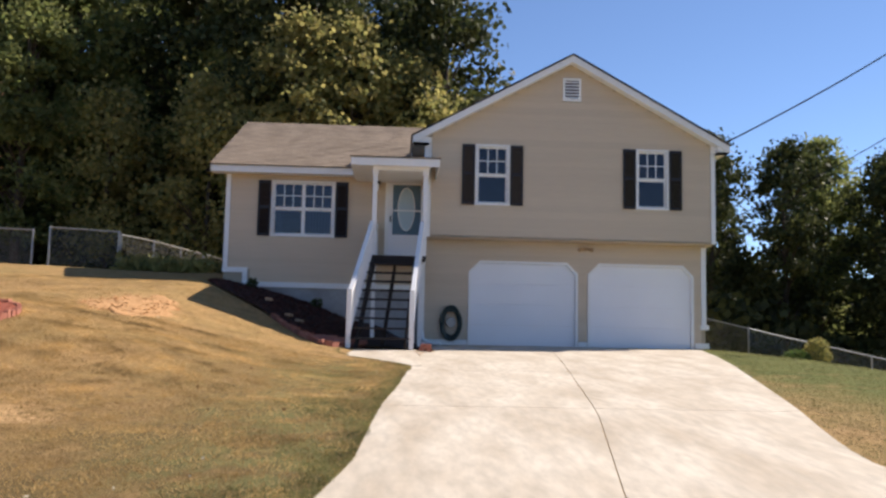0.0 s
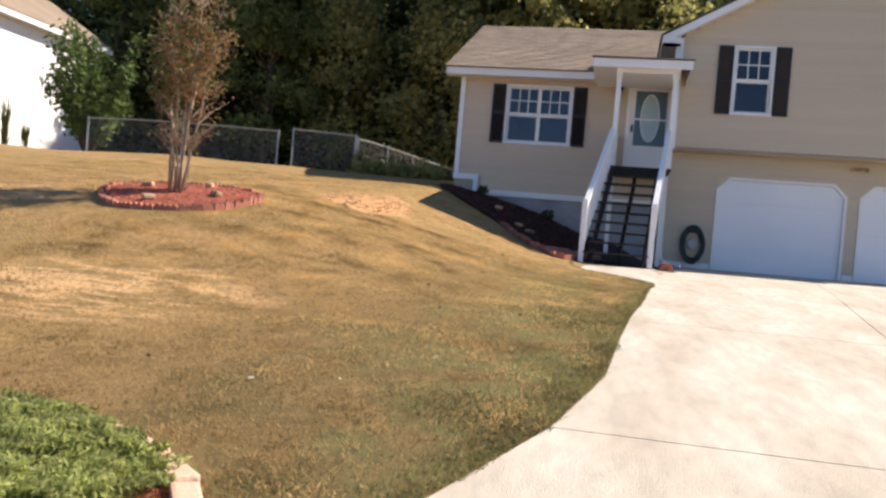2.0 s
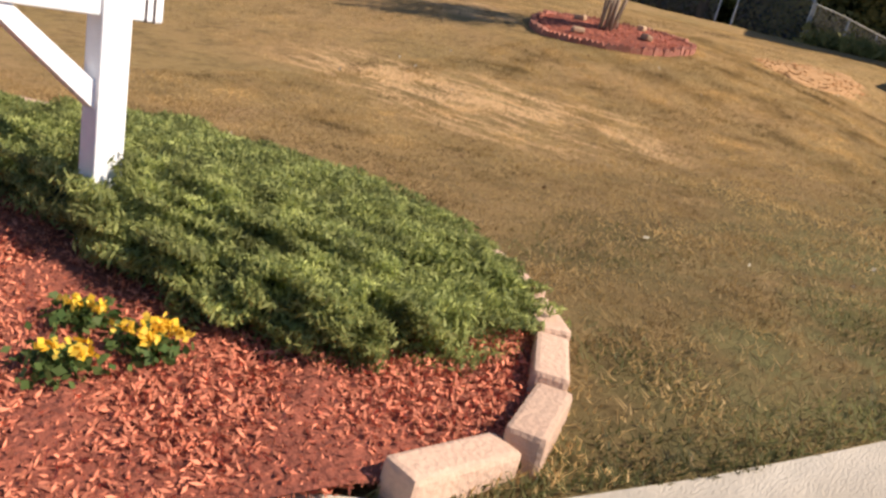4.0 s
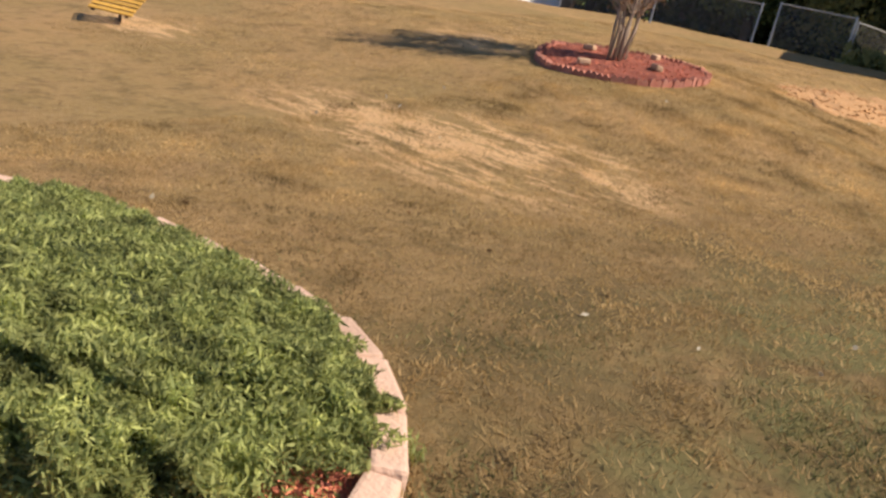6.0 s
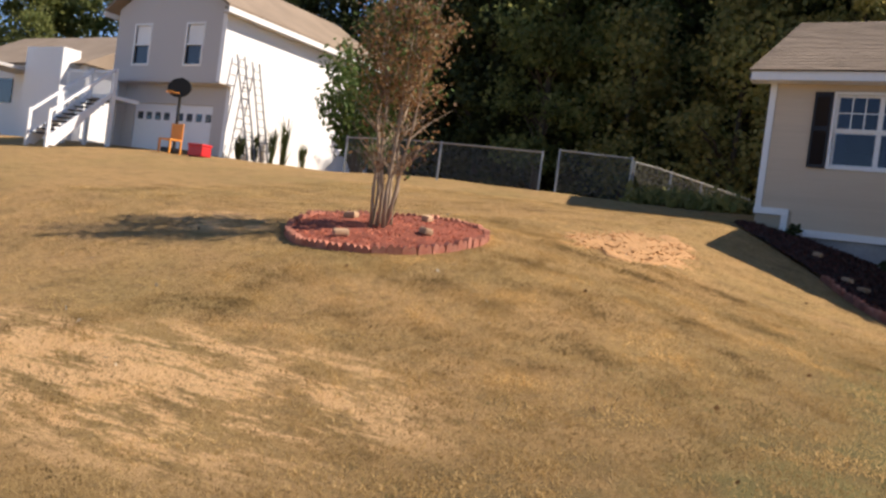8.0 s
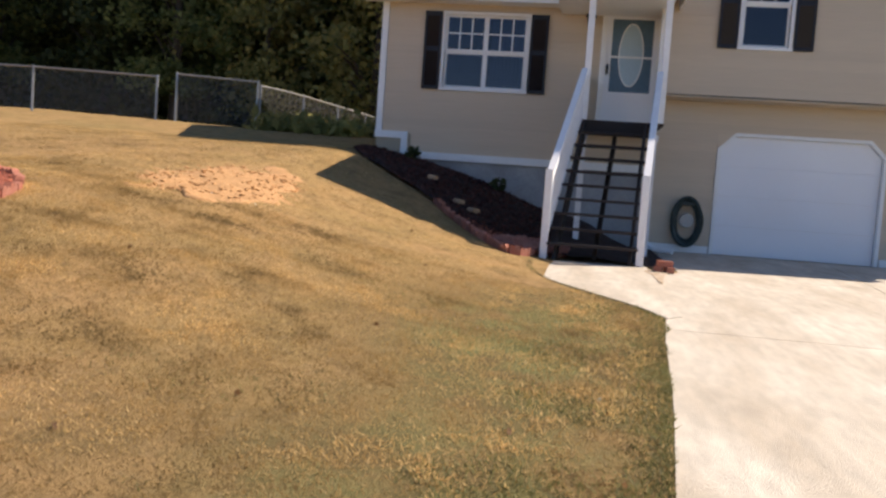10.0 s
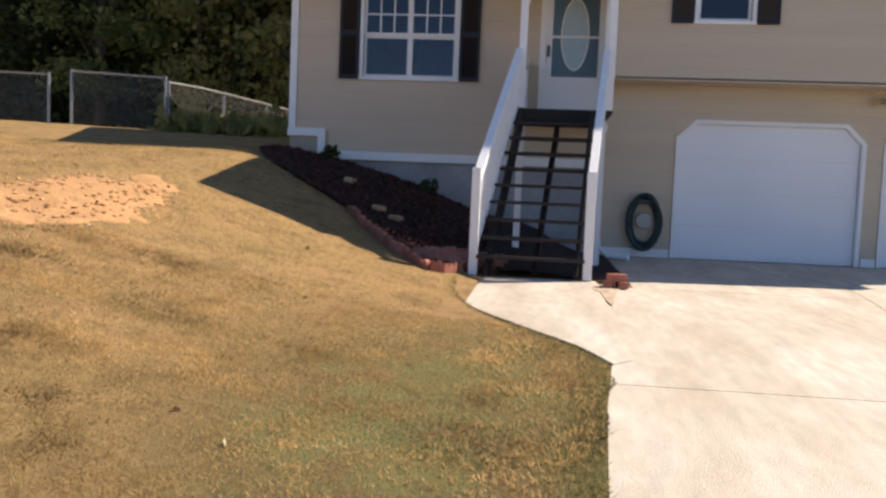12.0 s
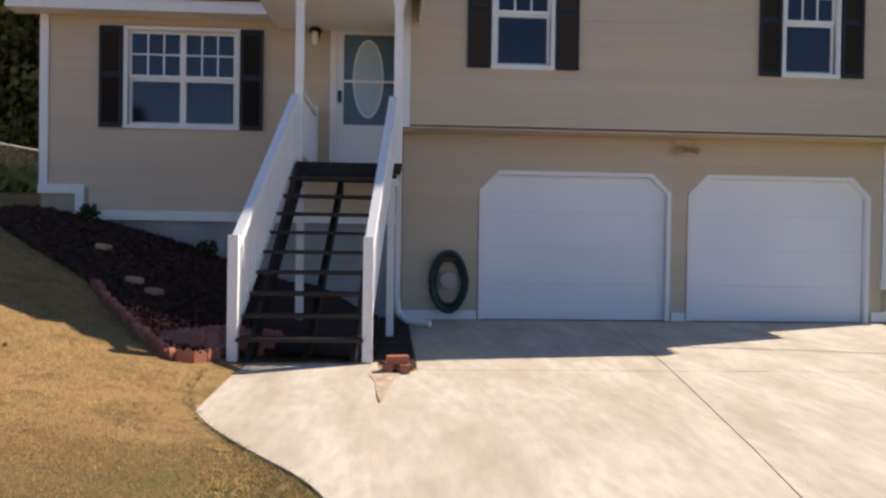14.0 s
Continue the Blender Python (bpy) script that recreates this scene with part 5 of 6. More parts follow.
for a, b in ((-4.95, -4.1), (-2.0, -1.15)):
    w = part("window", boxed(a, b, 0.06, 0.10, 3.5, 5.0), M_WINDARK, nb)
    for d in ((a - 0.08, a, 3.42, 5.08), (b, b + 0.08, 3.42, 5.08), (a, b, 5.0, 5.08), (a, b, 3.42, 3.5), (a, b, 4.22, 4.28)):
        part("frame", boxed(d[0], d[1], -0.03, 0.06, d[2], d[3]), M_WHITE, w)
    part("blind", boxed(a, b, 0.045, 0.055, 4.28, 5.0), M_WHITE, w)
gd = part("garage_door", boxed(-5.3, -0.8, 0.68, 0.74, -0.2, 2.05), M_DOORWHITE, nb, "white garage door with a row of small panes")
for k in range(8):
    x = -5.10 + k * 0.52 + (0.25 if k > 3 else 0)
    part("pane", boxed(x, x + 0.30, 0.655, 0.679, 1.42, 1.72, bevel=0.01), M_WINDARK, gd)
ndeck = thing("neighbour_porch", "white wooden porch with stairs beside the next house", "porch", at=(NX - 4.85, NY - 1.25, NZ))
part("deck", boxed(-2.4, 0.6, 0.0, 1.22, 1.85, 2.0), M_RAIL, ndeck)
for x in (-2.3, -0.9, 0.5):
    part("post", boxed(x - 0.07, x + 0.07, 0.02, 0.16, -0.5, 3.0), M_RAIL, ndeck)
part("top_rail", boxed(-2.4, 0.6, 0.02, 0.10, 2.85, 2.95), M_RAIL, ndeck)
for k in range(22):
    part("picket", boxed(-2.35 + k * 0.135, -2.30 + k * 0.135, 0.04, 0.08, 2.0, 2.9), M_RAIL, ndeck)
part("stringer", prismed([(0.0, 1.9), (0.0, 2.1), (-2.4, 0.0), (-2.4, -0.3), (-2.1, -0.3)], "x", 0.45, 0.55), M_RAIL, ndeck)
part("stringer", prismed([(0.0, 1.9), (0.0, 2.1), (-2.4, 0.0), (-2.4, -0.3), (-2.1, -0.3)], "x", -0.75, -0.65), M_RAIL, ndeck)
for x in (0.5, -0.7):
    part("stair_rail", prismed([(0.0, 2.85), (0.0, 2.97), (-2.4, 0.95), (-2.4, 0.83)], "x", x - 0.05, x + 0.05), M_RAIL, ndeck)
    part("newel", boxed(x - 0.06, x + 0.06, -2.45, -2.33, -0.4, 1.0), M_RAIL, ndeck)
for k in range(10):
    part("tread", boxed(-0.65, 0.45, -2.3 + k * 0.23, -2.02 + k * 0.23, 0.1 + k * 0.18, 0.14 + k * 0.18), M_TREAD, ndeck)


def ladder(x, y, lean, h):
    z = ground_z(x, y)
    l = thing("extension_ladder", "aluminium extension ladder leaning on the white wall", "ladder", "ladders", at=(x, y, z))
    for s in (-0.19, 0.19):
        part("stile", tubed([(0, s, 0.0), (-lean, s, h)], 0.035, 6), M_ALU, l)
    for k in range(int(h / 0.3)):
        u = (k + 0.5) * 0.3 / h
        part("rung", tubed([(-lean * u, -0.19, h * u), (-lean * u, 0.19, h * u)], 0.017, 5), M_ALU, l)


ladder(NX + 1.35, NY + 0.75, 1.2, 3.9)
ladder(NX + 1.25, NY + 1.55, 1.1, 3.8)


def spiky_plant(x, y, h, seed):
    g = random.Random(seed)
    s = thing("yucca", "dark spiky upright shrub against the white wall", "shrub", "spiky shrubs", at=(x, y, ground_z(x, y)))
    verts, faces = [], []
    for k in range(90):
        a, t = g.uniform(0, 6.283), g.uniform(0.02, 0.45)
        b = g.uniform(0, h * 0.6)
        L = g.uniform(0.3, 0.6) * h * 0.7
        p = Vector((0.10 * math.cos(a), 0.10 * math.sin(a), b))
        tip = p + Vector((math.cos(a) * math.sin(t), math.sin(a) * math.sin(t), math.cos(t))) * L
        w = Vector((-math.sin(a), math.cos(a), 0)) * 0.035
        c = len(verts)
        verts += [p - w, p + w, tip]
        faces.append((c, c + 1, c + 2))
    raw_mesh("leaves", [tuple(v) for v in verts], faces, M_LEAF_C, s)
    part("stalk", tubed([(0, 0, -0.05), (0.04, 0.02, h * 0.85)], [0.04, 0.015], 6), M_BARK, s)


for k, (dx, dy, h) in enumerate(((1.1, 0.4, 1.0), (1.0, 1.2, 1.3), (0.9, 2.2, 1.6), (0.8, 3.0, 2.3), (0.9, 4.0, 1.2), (1.4, 0.0, 0.8))):
    spiky_plant(NX + dx, NY + dy, h, 70 + k)

hx, hy = -23.95, 2.75
hoop = thing("basketball_hoop", "black backboard on a steel pole", "basketball hoop", at=(hx, hy, ground_z(hx, hy)))
part("pole", tubed([(0, 0, -0.1), (0, 0, 2.5)], 0.05, 8), M_RUBBER, hoop)
part("backboard", prismed([(0.56 * math.cos(a), 2.15 + 0.32 * math.sin(a)) for a in [2 * math.pi * k / 28 for k in range(28)]], "y", -0.09, -0.05), M_RUBBER, hoop, "dark rounded backboard")
part("rim", tubed([(0.22 * math.cos(a), -0.32 + 0.22 * math.sin(a), 1.95) for a in [2 * math.pi * k / 16 for k in range(17)]], 0.012, 5), M_ORANGE, hoop)
part("base", boxed(-0.3, 0.3, -0.3, 0.5, 0.0, 0.16, bevel=0.03), M_BLACK, hoop)
cx, cy = -22.4, 2.45
cool = thing("cooler", "red plastic cooler standing on the grass", "cooler", at=(cx, cy, ground_z(cx, cy)))
part("tub", boxed(-0.32, 0.32, -0.20, 0.20, 0.0, 0.32, bevel=0.04), M_RED, cool)
part("lid", boxed(-0.34, 0.34, -0.22, 0.22, 0.32, 0.40, bevel=0.03), M_RED, cool)
ox, oy = -23.5, 2.2
chair = thing("plastic_chair", "orange plastic chair by the garage", "chair", at=(ox, oy, ground_z(ox, oy)))
part("seat", boxed(-0.28, 0.28, -0.25, 0.25, 0.42, 0.47, bevel=0.015), M_ORANGE, chair)
part("backrest", boxed(-0.28, 0.28, 0.21, 0.25, 0.47, 1.0, bevel=0.015), M_ORANGE, chair)
for sx in (-0.25, 0.25):
    for sy in (-0.22, 0.22):
        part("leg", boxed(sx - 0.025, sx + 0.025, sy - 0.025, sy + 0.025, 0.0, 0.42), M_ORANGE, chair)


# ---- van ----
def build_van(x, y, heading):
    v = thing("van", "white panel van with its side door open", "van", at=(x, y, ground_z(x, y)))
    v.rotation_euler = (0, 0, radians(heading))
    side = [(-2.55, 0.38), (2.55, 0.38), (2.62, 0.55), (2.58, 0.95), (2.30, 1.12), (1.62, 1.25), (0.95, 1.95), (0.70, 2.06), (-2.35, 2.10), (-2.52, 1.95), (-2.60, 1.0)]
    bm = bmesh.new()
    prism(bm, side, "y", -0.95, 0.95)
    bmesh.ops.bevel(bm, geom=list(bm.edges), offset=0.05, segments=2, affect="EDGES")
    part("body", bm, M_VAN, v)
    # Dark panel on the solid body, in place of the doorway's shade.
    part("side_opening", boxed(-0.55, 0.45, -0.962, -0.93, 0.52, 1.88, bevel=0.02), M_DARK, v, "dark panel for the shade in the open side doorway")
    part("cargo", boxed(-0.45, 0.05, -0.985, -0.955, 0.56, 0.95, bevel=0.03), M_NBWHITE, v)
    part("rear_window", boxed(-2.05, -0.75, -0.966, -0.94, 1.35, 1.85, bevel=0.03), M_WINDARK, v)
    part("front_window", prismed([(0.58, 1.32), (1.42, 1.32), (0.92, 1.86), (0.58, 1.86)], "y", -0.966, -0.94), M_WINDARK, v)
    part("windscreen", prismed([(1.60, 1.30), (1.66, 1.30), (1.04, 1.93), (0.98, 1.93)], "y", -0.80, 0.80), M_WINDARK, v)
    part("side_door", boxed(-1.75, -0.65, -1.05, -1.00, 0.50, 1.92, bevel=0.02), M_VAN, v)
    part("mirror", boxed(1.25, 1.38, -1.15, -0.96, 1.30, 1.52, bevel=0.03), M_BLACK, v)
    part("bumper", boxed(2.50, 2.70, -0.92, 0.92, 0.36, 0.58, bevel=0.04), M_BLACK, v)
    part("roof_rack", boxed(-1.9, 0.2, -0.8, 0.8, 2.12, 2.17), M_ALU, v)
    for wx in (-1.75, 1.75):
        for wy in (-0.88, 0.88):
            s = -1 if wy < 0 else 1
            t = part("wheel", tubed([(wx, wy - 0.13, 0.36), (wx, wy - 0.10, 0.36), (wx, wy + 0.10, 0.36), (wx, wy + 0.13, 0.36)], [0.30, 0.36, 0.36, 0.30], 24), M_RUBBER, v)
            part("rim", tubed([(wx, wy + s * 0.125, 0.36), (wx, wy + s * 0.15, 0.36)], [0.21, 0.18], 16), M_CHROME, t)
            part("arch", tubed([(wx + 0.45 * math.cos(a), wy + s * 0.075, 0.38 + 0.45 * math.sin(a)) for a in [math.pi * k / 12 for k in range(13)]], 0.04, 6), M_BLACK, v)


build_van(-33.5, -1.5, 61)
box1 = bm_object("cardboard_box", boxed(-0.3, 0.3, -0.25, 0.25, 0, 0.45, bevel=0.01), M_YBOARD)
box1.location = (-30.1, -3.6, ground_z(-30.1, -3.6))
tagged(box1, "tan cardboard box on the ground by the van", "box")
plank = bm_object("leaning_board", boxed(-0.12, 0.12, -0.03, 0.03, 0, 2.4), M_YBOARD)
plank.matrix_basis = pose(-30.4, -3.4, ground_z(-30.4, -3.4), 0, 0, 50)
tagged(plank, "upright tan board standing beside the van", "board")
tub = bm_object("plastic_tub", boxed(-0.4, 0.4, -0.3, 0.3, 0, 0.35, bevel=0.05), M_ORANGE)
tub.location = (-33.2, -6.3, ground_z(-33.2, -6.3))
tagged(tub, "orange plastic tub on the grass verge", "tub")

# ---- second house along the street ----
H2X, H2Y = -41.0, 8.0
h2z = 3.2
h2 = thing("far_house", "cream house with a tan roof and white chimney", "house", at=(H2X, H2Y, h2z))
part("wall", boxed(-6.0, 4.5, 0, 7, -2.2, 3.0), M_NBWHITE, h2)
part("roof", prismed([(-0.5, 2.9), (3.5, 5.2), (7.5, 2.9)], "x", -6.4, 4.9), M_SHINGLE, h2, "tan shingle roof")
part("chimney", boxed(1.1, 3.9, -0.9, 0.0, -2.2, 3.55), M_NBWHITE, h2, "white boxed chimney")
part("window", boxed(-2.6, -1.2, -0.05, 0.0, 1.0, 2.2), M_WINDARK, h2)
part("carport_roof", boxed(-1.2, 0.9, -2.6, -0.001, 2.45, 2.6), M_NBGREY, h2)
for x in (-1.0, 0.7):
    part("carport_post", boxed(x - 0.06, x + 0.06, -2.5, -2.38, -2.2, 2.45), M_WHITE, h2)


# ---- woods ----
def tree_variant(seed, height, spread, mat, clusters, per, leaf, base=0.3):
    """A broadleaf tree: tapered trunk with limbs, and a crown of leaf clumps with gaps."""
    g, r = np.random.default_rng(seed), random.Random(seed)
    t = thing("tree", "tall broadleaf tree at the edge of the woods", "tree", "woodland trees")
    bm = bmesh.new()
    lean = r.uniform(-0.5, 0.5)
    tube(bm, [(0, 0, -0.8), (lean * 0.2, 0, height * 0.25), (lean * 0.6, 0.1, height * 0.55), (lean, 0.2, height * 0.92)], [0.026 * height * 0.7, 0.020 * height * 0.7, 0.012 * height * 0.7, 0.03], 9)
    cs = []
    for k in range(clusters):
        f = r.uniform(base, 1.0)
        a = r.uniform(0, 6.283)
        wide = spread * (math.sin(math.pi * min(0.98, (f - base) / (1 - base) * 0.78 + 0.16))) * r.uniform(0.35, 1.0)
        c = Vector((lean * f + wide * math.cos(a), wide * math.sin(a), height * f))
        cs.append((c, r.uniform(0.45, 1.0)))
        if k % 3 == 0:
            s = Vector((lean * f * 0.7, 0.1, height * max(0.15, f - 0.16)))
            tube(bm, [s, s.lerp(c, 0.55) + Vector((0, 0, 0.2)), c], [0.07, 0.045, 0.015], 5)
    part("trunk", bm, M_BARK, t, shade=True)
    pts = [np.array(c) + g.normal(size=(per, 3)) * (s * 0.62, s * 0.62, s * 0.42) for c, s in cs]
    leaf_mesh("crown", np.concatenate(pts), leaf, mat, t, g, 1.25, 0.3)
    return t


kinds = [tree_variant(1, 15.0, 3.4, M_LEAF_A, 100, 150, 0.20, 0.16), tree_variant(2, 13.0, 3.2, M_LEAF_B, 92, 150, 0.19, 0.16), tree_variant(3, 16.5, 3.6, M_LEAF_C, 100, 130, 0.23, 0.14),
         tree_variant(4, 12.0, 2.6, M_LEAF_A, 80, 140, 0.19, 0.12), tree_variant(5, 7.5, 2.0, M_LEAF_B, 60, 120, 0.15, 0.10)]
spots = []
r = random.Random(21)
# behind the house and to its left
for k in range(13):
    spots.append((-27 + k * 2.4 + r.uniform(-.8, .8), 23.5 + r.uniform(-1.5, 2.5), (2, 3, 2, 2, 0, 3)[k % 6], r.uniform(0.95, 1.2)))
for k in range(12):
    spots.append((-30 + k * 2.9 + r.uniform(-1, 1), 29 + r.uniform(-1.5, 2), (2, 0, 2, 1)[k % 4], r.uniform(1.1, 1.35)))
for x, y, k, s in ((-6.0, 19.5, 1, 1.0), (-3.2, 20.5, 1, 1.1), (-0.4, 21.0, 1, 1.05), (1.4, 23.0, 1, 0.9), (-14.5, 19.5, 4, 1.2), (-9.8, 19.0, 4, 1.3), (4.3, 34.0, 2, 0.98), (6.6, 36.0, 2, 0.94)):
    spots.append((x, y, k, s))
# lower woods beyond the side yard
for x, y, k, s in ((12.5, 14.0, 2, 0.60), (15.0, 12.5, 2, 0.58), (17.5, 14.5, 0, 0.72), (18.5, 11.0, 2, 0.58), (20.5, 13.0, 3, 0.82), (22.5, 10.5, 2, 0.60), (24.5, 14.0, 2, 0.7), (14.0, 19.0, 2, 0.60), (19.5, 19.0, 2, 0.62), (25.0, 20.0, 2, 0.62), (28.5, 15.0, 2, 0.7), (11.0, 19.5, 3, 0.8), (21.5, 9.0, 4, 0.9), (26.0, 9.5, 2, 0.55)):
    spots.append((x, y, k, s))
# beyond the neighbours
for k in range(9):
    spots.append((-62 + k * 4.2 + r.uniform(-1, 1), 22 + r.uniform(-2, 4), (0, 1, 2)[k % 3], r.uniform(0.6, 0.85)))
for x, y, k, s in ((-56, 4, 3, 0.62), (-60, 9, 1, 0.62), (-52, 15, 3, 0.7), (-66, -2, 0, 0.6), (-70, -10, 3, 0.6), (-36, 19.5, 0, 0.95), (-31.5, 21, 2, 0.95), (-27, 19, 0, 0.9), (-22.5, 20.5, 2, 0.95), (-18.5, 19, 0, 0.9), (-57, 18, 0, 1.2), (-51, 21, 3, 1.3), (-46, 24, 0, 1.15), (-62, 14, 3, 1.1)):
    spots.append((x, y, k, s))
# added out of view across the street, to darken the window glass reflections
for k in range(12):
    spots.append((-30 + k * 5.5 + r.uniform(-1, 1), -50 + r.uniform(-3, 3), k % 4, r.uniform(0.55, 0.75)))
used = set()
for x, y, k, s in spots:
    if k in used:
        t = copy_thing(kinds[k], pose(x, y, ground_z(x, y) - 0.1, 0, 0, r.uniform(0, 360)))
    else:
        t = kinds[k]
        t.matrix_basis = pose(x, y, ground_z(x, y) - 0.1, 0, 0, r.uniform(0, 360))
        used.add(k)
    t.scale = (s, s, s)

# side shrub-tree by the neighbour's wall
def feathery_shrub(x, y, h, seed):
    g, q = np.random.default_rng(seed), random.Random(seed)
    s = thing("tall_shrub", "tall feathery dark green shrub near the white wall", "shrub", at=(x, y, ground_z(x, y) - 0.1))
    pts = []
    for k in range(20):
        a, out = q.uniform(0, 6.283), q.uniform(0.3, 2.1)
        top = h * q.uniform(0.45, 1.0)
        p = [(0.1 * math.cos(a), 0.1 * math.sin(a), 0), (0.45 * out * math.cos(a), 0.45 * out * math.sin(a), top * 0.55), (out * math.cos(a), out * math.sin(a), top)]
        part("stem", tubed(p, [0.035, 0.022, 0.006], 5), M_BARK, s)
        for u in np.linspace(0.25, 1.0, 13):
            c = Vector(p[0]).lerp(Vector(p[2]), u) + Vector((0, 0, 0.25 * math.sin(math.pi * u)))
            pts.append(np.array(c) + g.normal(size=(16, 3)) * (0.16, 0.16, 0.12))
    leaf_mesh("foliage", np.concatenate(pts), 0.10, M_LEAF_MG, s, g, 2.6, 0.4)


feathery_shrub(-20.4, 8.0, 4.8, 90)


def far_woods(name, label, x0, x1, y0, y1, top, n, leaf, seed):
    g = np.random.default_rng(seed)
    x, y = g.uniform(x0, x1, n), g.uniform(y0, y1, n)
    crest = top * (0.82 + 0.18 * np.sin(x * 0.55 + seed) * np.sin(x * 0.21 + 1.3))
    z = np.array([ground_z(a, b) for a, b in zip(x, y)]) + crest * g.uniform(0, 1, n) ** 0.85
    tagged(leaf_mesh(name, np.c_[x, y, z], leaf, M_LEAF_C, None, g, 1.2, 0.2), label, "woods", kind="stuff")


# Backing leaf masses: their dark colour also holds the shade deep in woodland.
far_woods("woods_behind", "dense dark woodland behind the house", -38, 2.5, 32, 38, 14.5, 42000, 0.62, 1)
far_woods("woods_side", "dark woodland beyond the side yard", 9.5, 48, 21, 30, 6.6, 26000, 0.60, 2)
far_woods("woods_beyond", "dark woodland beyond the neighbouring houses", -95, -30, 27, 36, 8.5, 26000, 0.75, 3)
far_woods("undergrowth", "dark undergrowth along the wood's edge", -34, -5.0, 19.5, 24.0, 3.4, 14000, 0.30, 4)
far_woods("undergrowth_side", "dark undergrowth beyond the side fence", 11.0, 34, 10.0, 15.0, 3.0, 12000, 0.32, 5)
# Unseen leaf mass, added to darken reflections in the panes and the skylight.
far_woods("reflection_woods", "unseen leaf mass added across the street to darken window reflections", -70, 70, -60, -54, 5.0, 26000, 0.9, 6)


# ---- grass ----
def grass(name, label, area, count, height, mat, seed, keep):
    """Short leaning blades as single triangles, in one mesh, thinned to the density that keep(x, y) gives."""
    g = np.random.default_rng(seed)
    x0, x1, y0, y1 = area
    x, y, u = g.uniform(x0, x1, count), g.uniform(y0, y1, count), g.random(count)
    ok = [i for i in range(count) if u[i] < keep(x[i], y[i])]
    x, y = x[ok], y[ok]
    n = len(x)
    z = np.array([max(turf_z(a, b), drive_z(b) - 0.002) if -2.5 < a < 0 else turf_z(a, b) for a, b in zip(x, y)]) - 0.006
    a = g.uniform(0, 6.283, n)
    h = height * g.uniform(0.5, 1.5, n)
    w = 0.002 + 0.0035 * g.random(n)
    v = np.empty((n, 3, 3))
    v[:, 0] = np.c_[x - w * np.cos(a), y - w * np.sin(a), z]
    v[:, 1] = np.c_[x + w * np.cos(a), y + w * np.sin(a), z]
    v[:, 2] = np.c_[x + g.normal(size=n) * h * 0.9, y + g.normal(size=n) * h * 0.9, z + h]
    me = bpy.data.meshes.new(name)
    me.vertices.add(3 * n)
    me.vertices.foreach_set("co", v.reshape(-1).astype(np.float32))
    me.loops.add(3 * n)
    me.loops.foreach_set("vertex_index", np.arange(3 * n, dtype=np.int32))
    me.polygons.add(n)
    me.polygons.foreach_set("loop_start", np.arange(0, 3 * n, 3, dtype=np.int32))
    me.update(calc_edges=True)
    me.materials.append(mat)
    tagged(new(name, me), label, "grass", kind="stuff")


def in_bed(x, y):
    odd = False
    for (ax, ay), (bx, by) in zip(bed2, bed2[1:] + bed2[:1]):
        if (ay > y) != (by > y) and x < (bx - ax) * (y - ay) / (by - ay) + ax:
            odd = not odd
    return odd


def on_lawn(x, y):
    if x > table(LEFT, y) - 0.01 or (y < -15.8 and -6.5 < x < -2.1 and in_bed(x, y)):
        return False
    if y > -7.1 and x > table([(-7.1, -0.52), (-6.65, -0.72), (-6.05, -1.15), (-5.5, -1.49), (-5.0, -1.70), (-4.4, -1.83), (-3.8, -1.9), (-3.6, -2.1), (-2.8, -2.75), (-2.0, -3.45), (-1.55, -4.35), (-0.8, -5.15), (0.5, -5.35)], y):
        return False
    return math.hypot(x - TX, y - TY) > 1.13


def tufty(x, y):
    """How thick the turf stands: clumps, thin spots and the bleached patch on the bank."""
    if not on_lawn(x, y):
        return 0.0
    clump = smooth(-0.35, 0.45, noise.noise(Vector((x * 2.3, y * 2.3, 2.0))) + 0.5 * noise.noise(Vector((x * 6.5, y * 6.5, 5.0))))
    worn = max(0.0, 1 - math.hypot((x + 5.8) / 2.6, (y + 12.6) / 1.7))
    if math.hypot((x + 5.42) / 0.7, (y + 5.15) / 1.5) < 1:
        return 0.12 * clump
    near_drive = smooth(4.2, 0.3, table(LEFT, y) - x) * smooth(-7.5, -12.0, y)
    return max(0.30, clump) * (1 - 0.75 * worn) * (1 - 0.55 * near_drive)


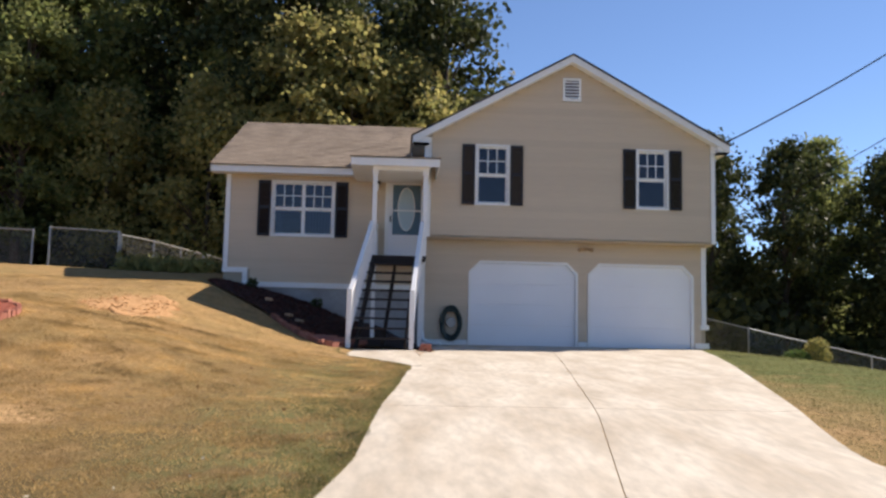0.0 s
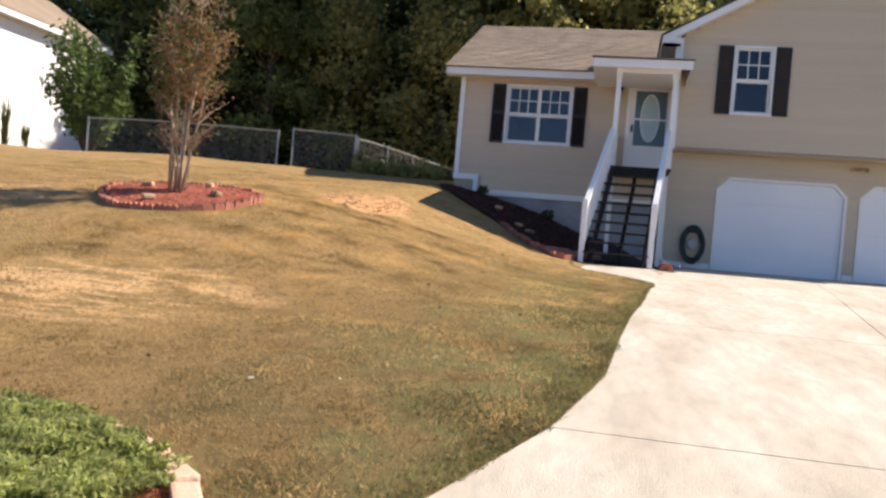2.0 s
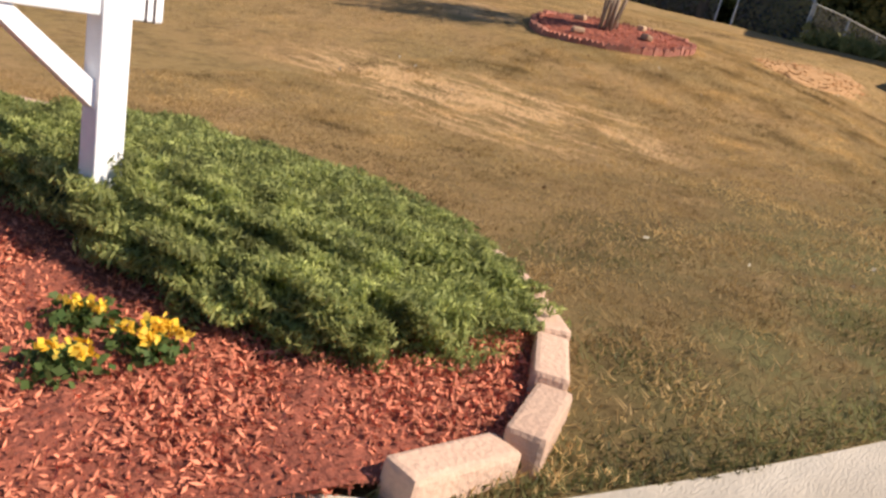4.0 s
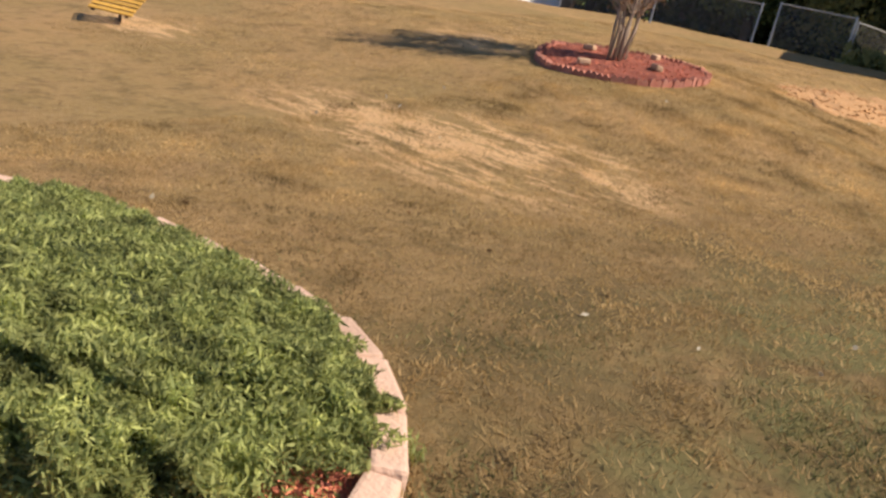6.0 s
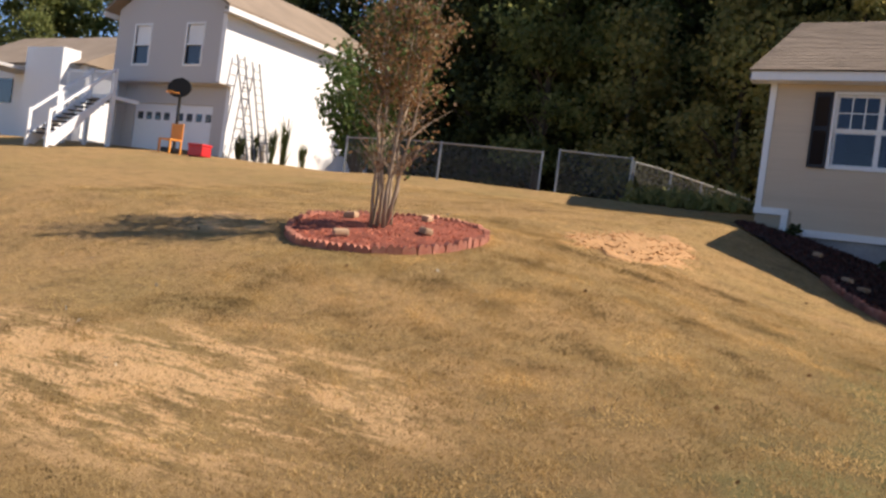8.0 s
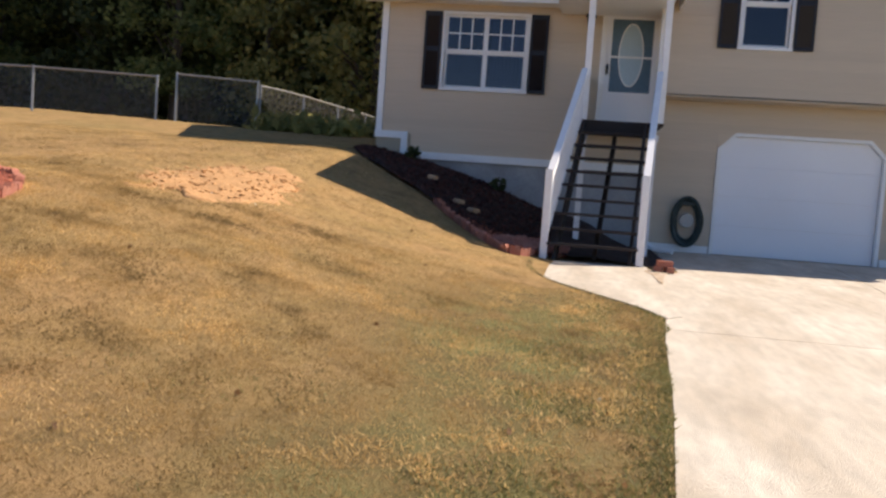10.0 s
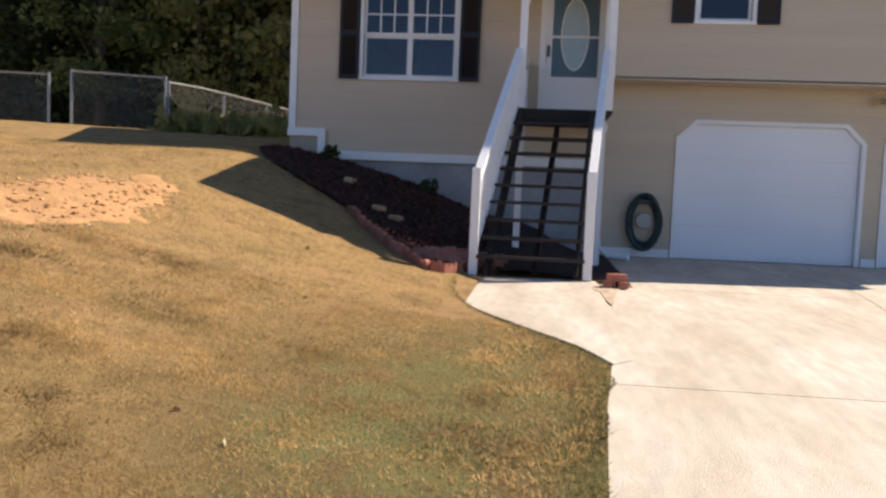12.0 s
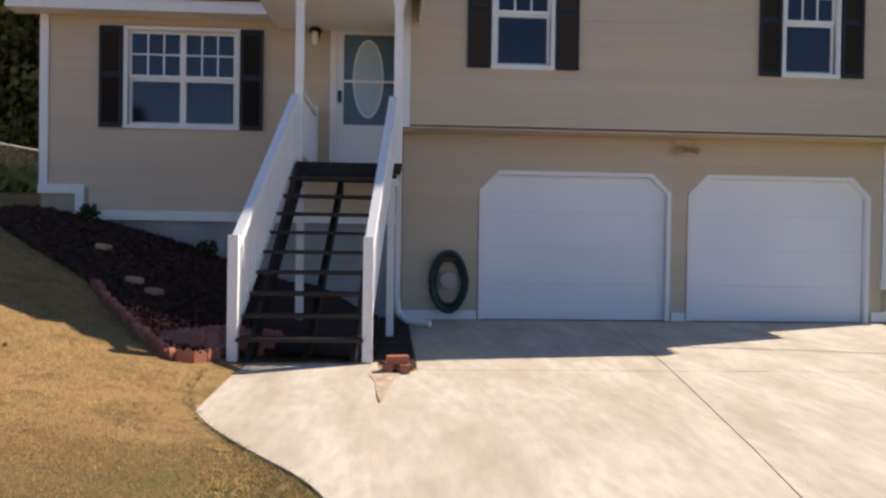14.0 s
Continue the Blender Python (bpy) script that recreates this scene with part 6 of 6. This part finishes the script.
def edge_green(x, y):
    if not on_lawn(x, y):
        return 0.0
    d = table(LEFT, y) - x
    return smooth(0.35, 0.0, d) + 0.5 * smooth(0.0, 0.5, noise.noise(Vector((x * 1.1, y * 1.1, 4)))) * smooth(3.8, 0.4, d)


grass("turf_blades", "short tan blades of dormant turf near the drive", (-7.5, -0.4, -18.8, -6.0), 640000, 0.022, M_TURF, 1, tufty)
grass("turf_blades", "short tan blades of dormant turf on the bank", (-13.0, -1.8, -13.5, 0.0), 260000, 0.024, M_TURF, 2, tufty)
grass("green_blades", "greener grass blades along the drive's edge", (-4.6, -0.4, -18.8, -6.2), 260000, 0.024, M_TURFGREEN, 3, edge_green)
WALK_EDGE = [(-7.15, -0.46), (-6.65, -0.69), (-6.05, -1.12), (-5.5, -1.46), (-5.0, -1.67), (-4.4, -1.80), (-3.6, -1.84)]


def fringe(x, y):
    d = (table(LEFT, y) if y < -7.1 else table(WALK_EDGE, y)) - x
    w = 0.05 * noise.noise(Vector((y * 2.3, 7.0, 0))) + 0.03 * noise.noise(Vector((y * 9.0, 3.0, 0)))
    return smooth(0.10, 0.02, d) if -0.005 - w < d else 0.0


grass("edge_tufts", "ragged tufts of grass creeping over the drive's edge", (-2.4, -0.3, -17.5, -3.7), 140000, 0.020, M_TURFGREEN, 7, fringe)
grass("green_blades", "green grass beside the lower edge of the drive", (3.2, 12.0, -15.0, 2.5), 90000, 0.028, M_TURFGREEN, 4, lambda x, y: 1.0 if x > table(RIGHT, y) + 0.02 else 0.0)
r = np.random.default_rng(12)
xy = [p for p in zip(r.uniform(-11, -0.5, 300), r.uniform(-16, -1, 300)) if on_lawn(*p)][:50]
tagged(leaf_mesh("leaf_litter", np.array([(x, y, turf_z(x, y) + 0.014) for x, y in xy]), 0.034, M_LEAF_MY, None, r, 1.2, 0.0), "dry fallen leaves scattered over the lawn", "leaves", kind="stuff")
xy = [p for p in zip(r.uniform(-8, -0.8, 300), r.uniform(-16.3, -6, 300)) if on_lawn(*p)][:26]
tagged(leaf_mesh("pale_litter", np.array([(x, y, turf_z(x, y) + 0.016) for x, y in xy]), 0.030, M_PALELEAF, None, r, 1.4, 0.0), "pale dry leaves and scraps lying on the lawn", "leaves", kind="stuff")
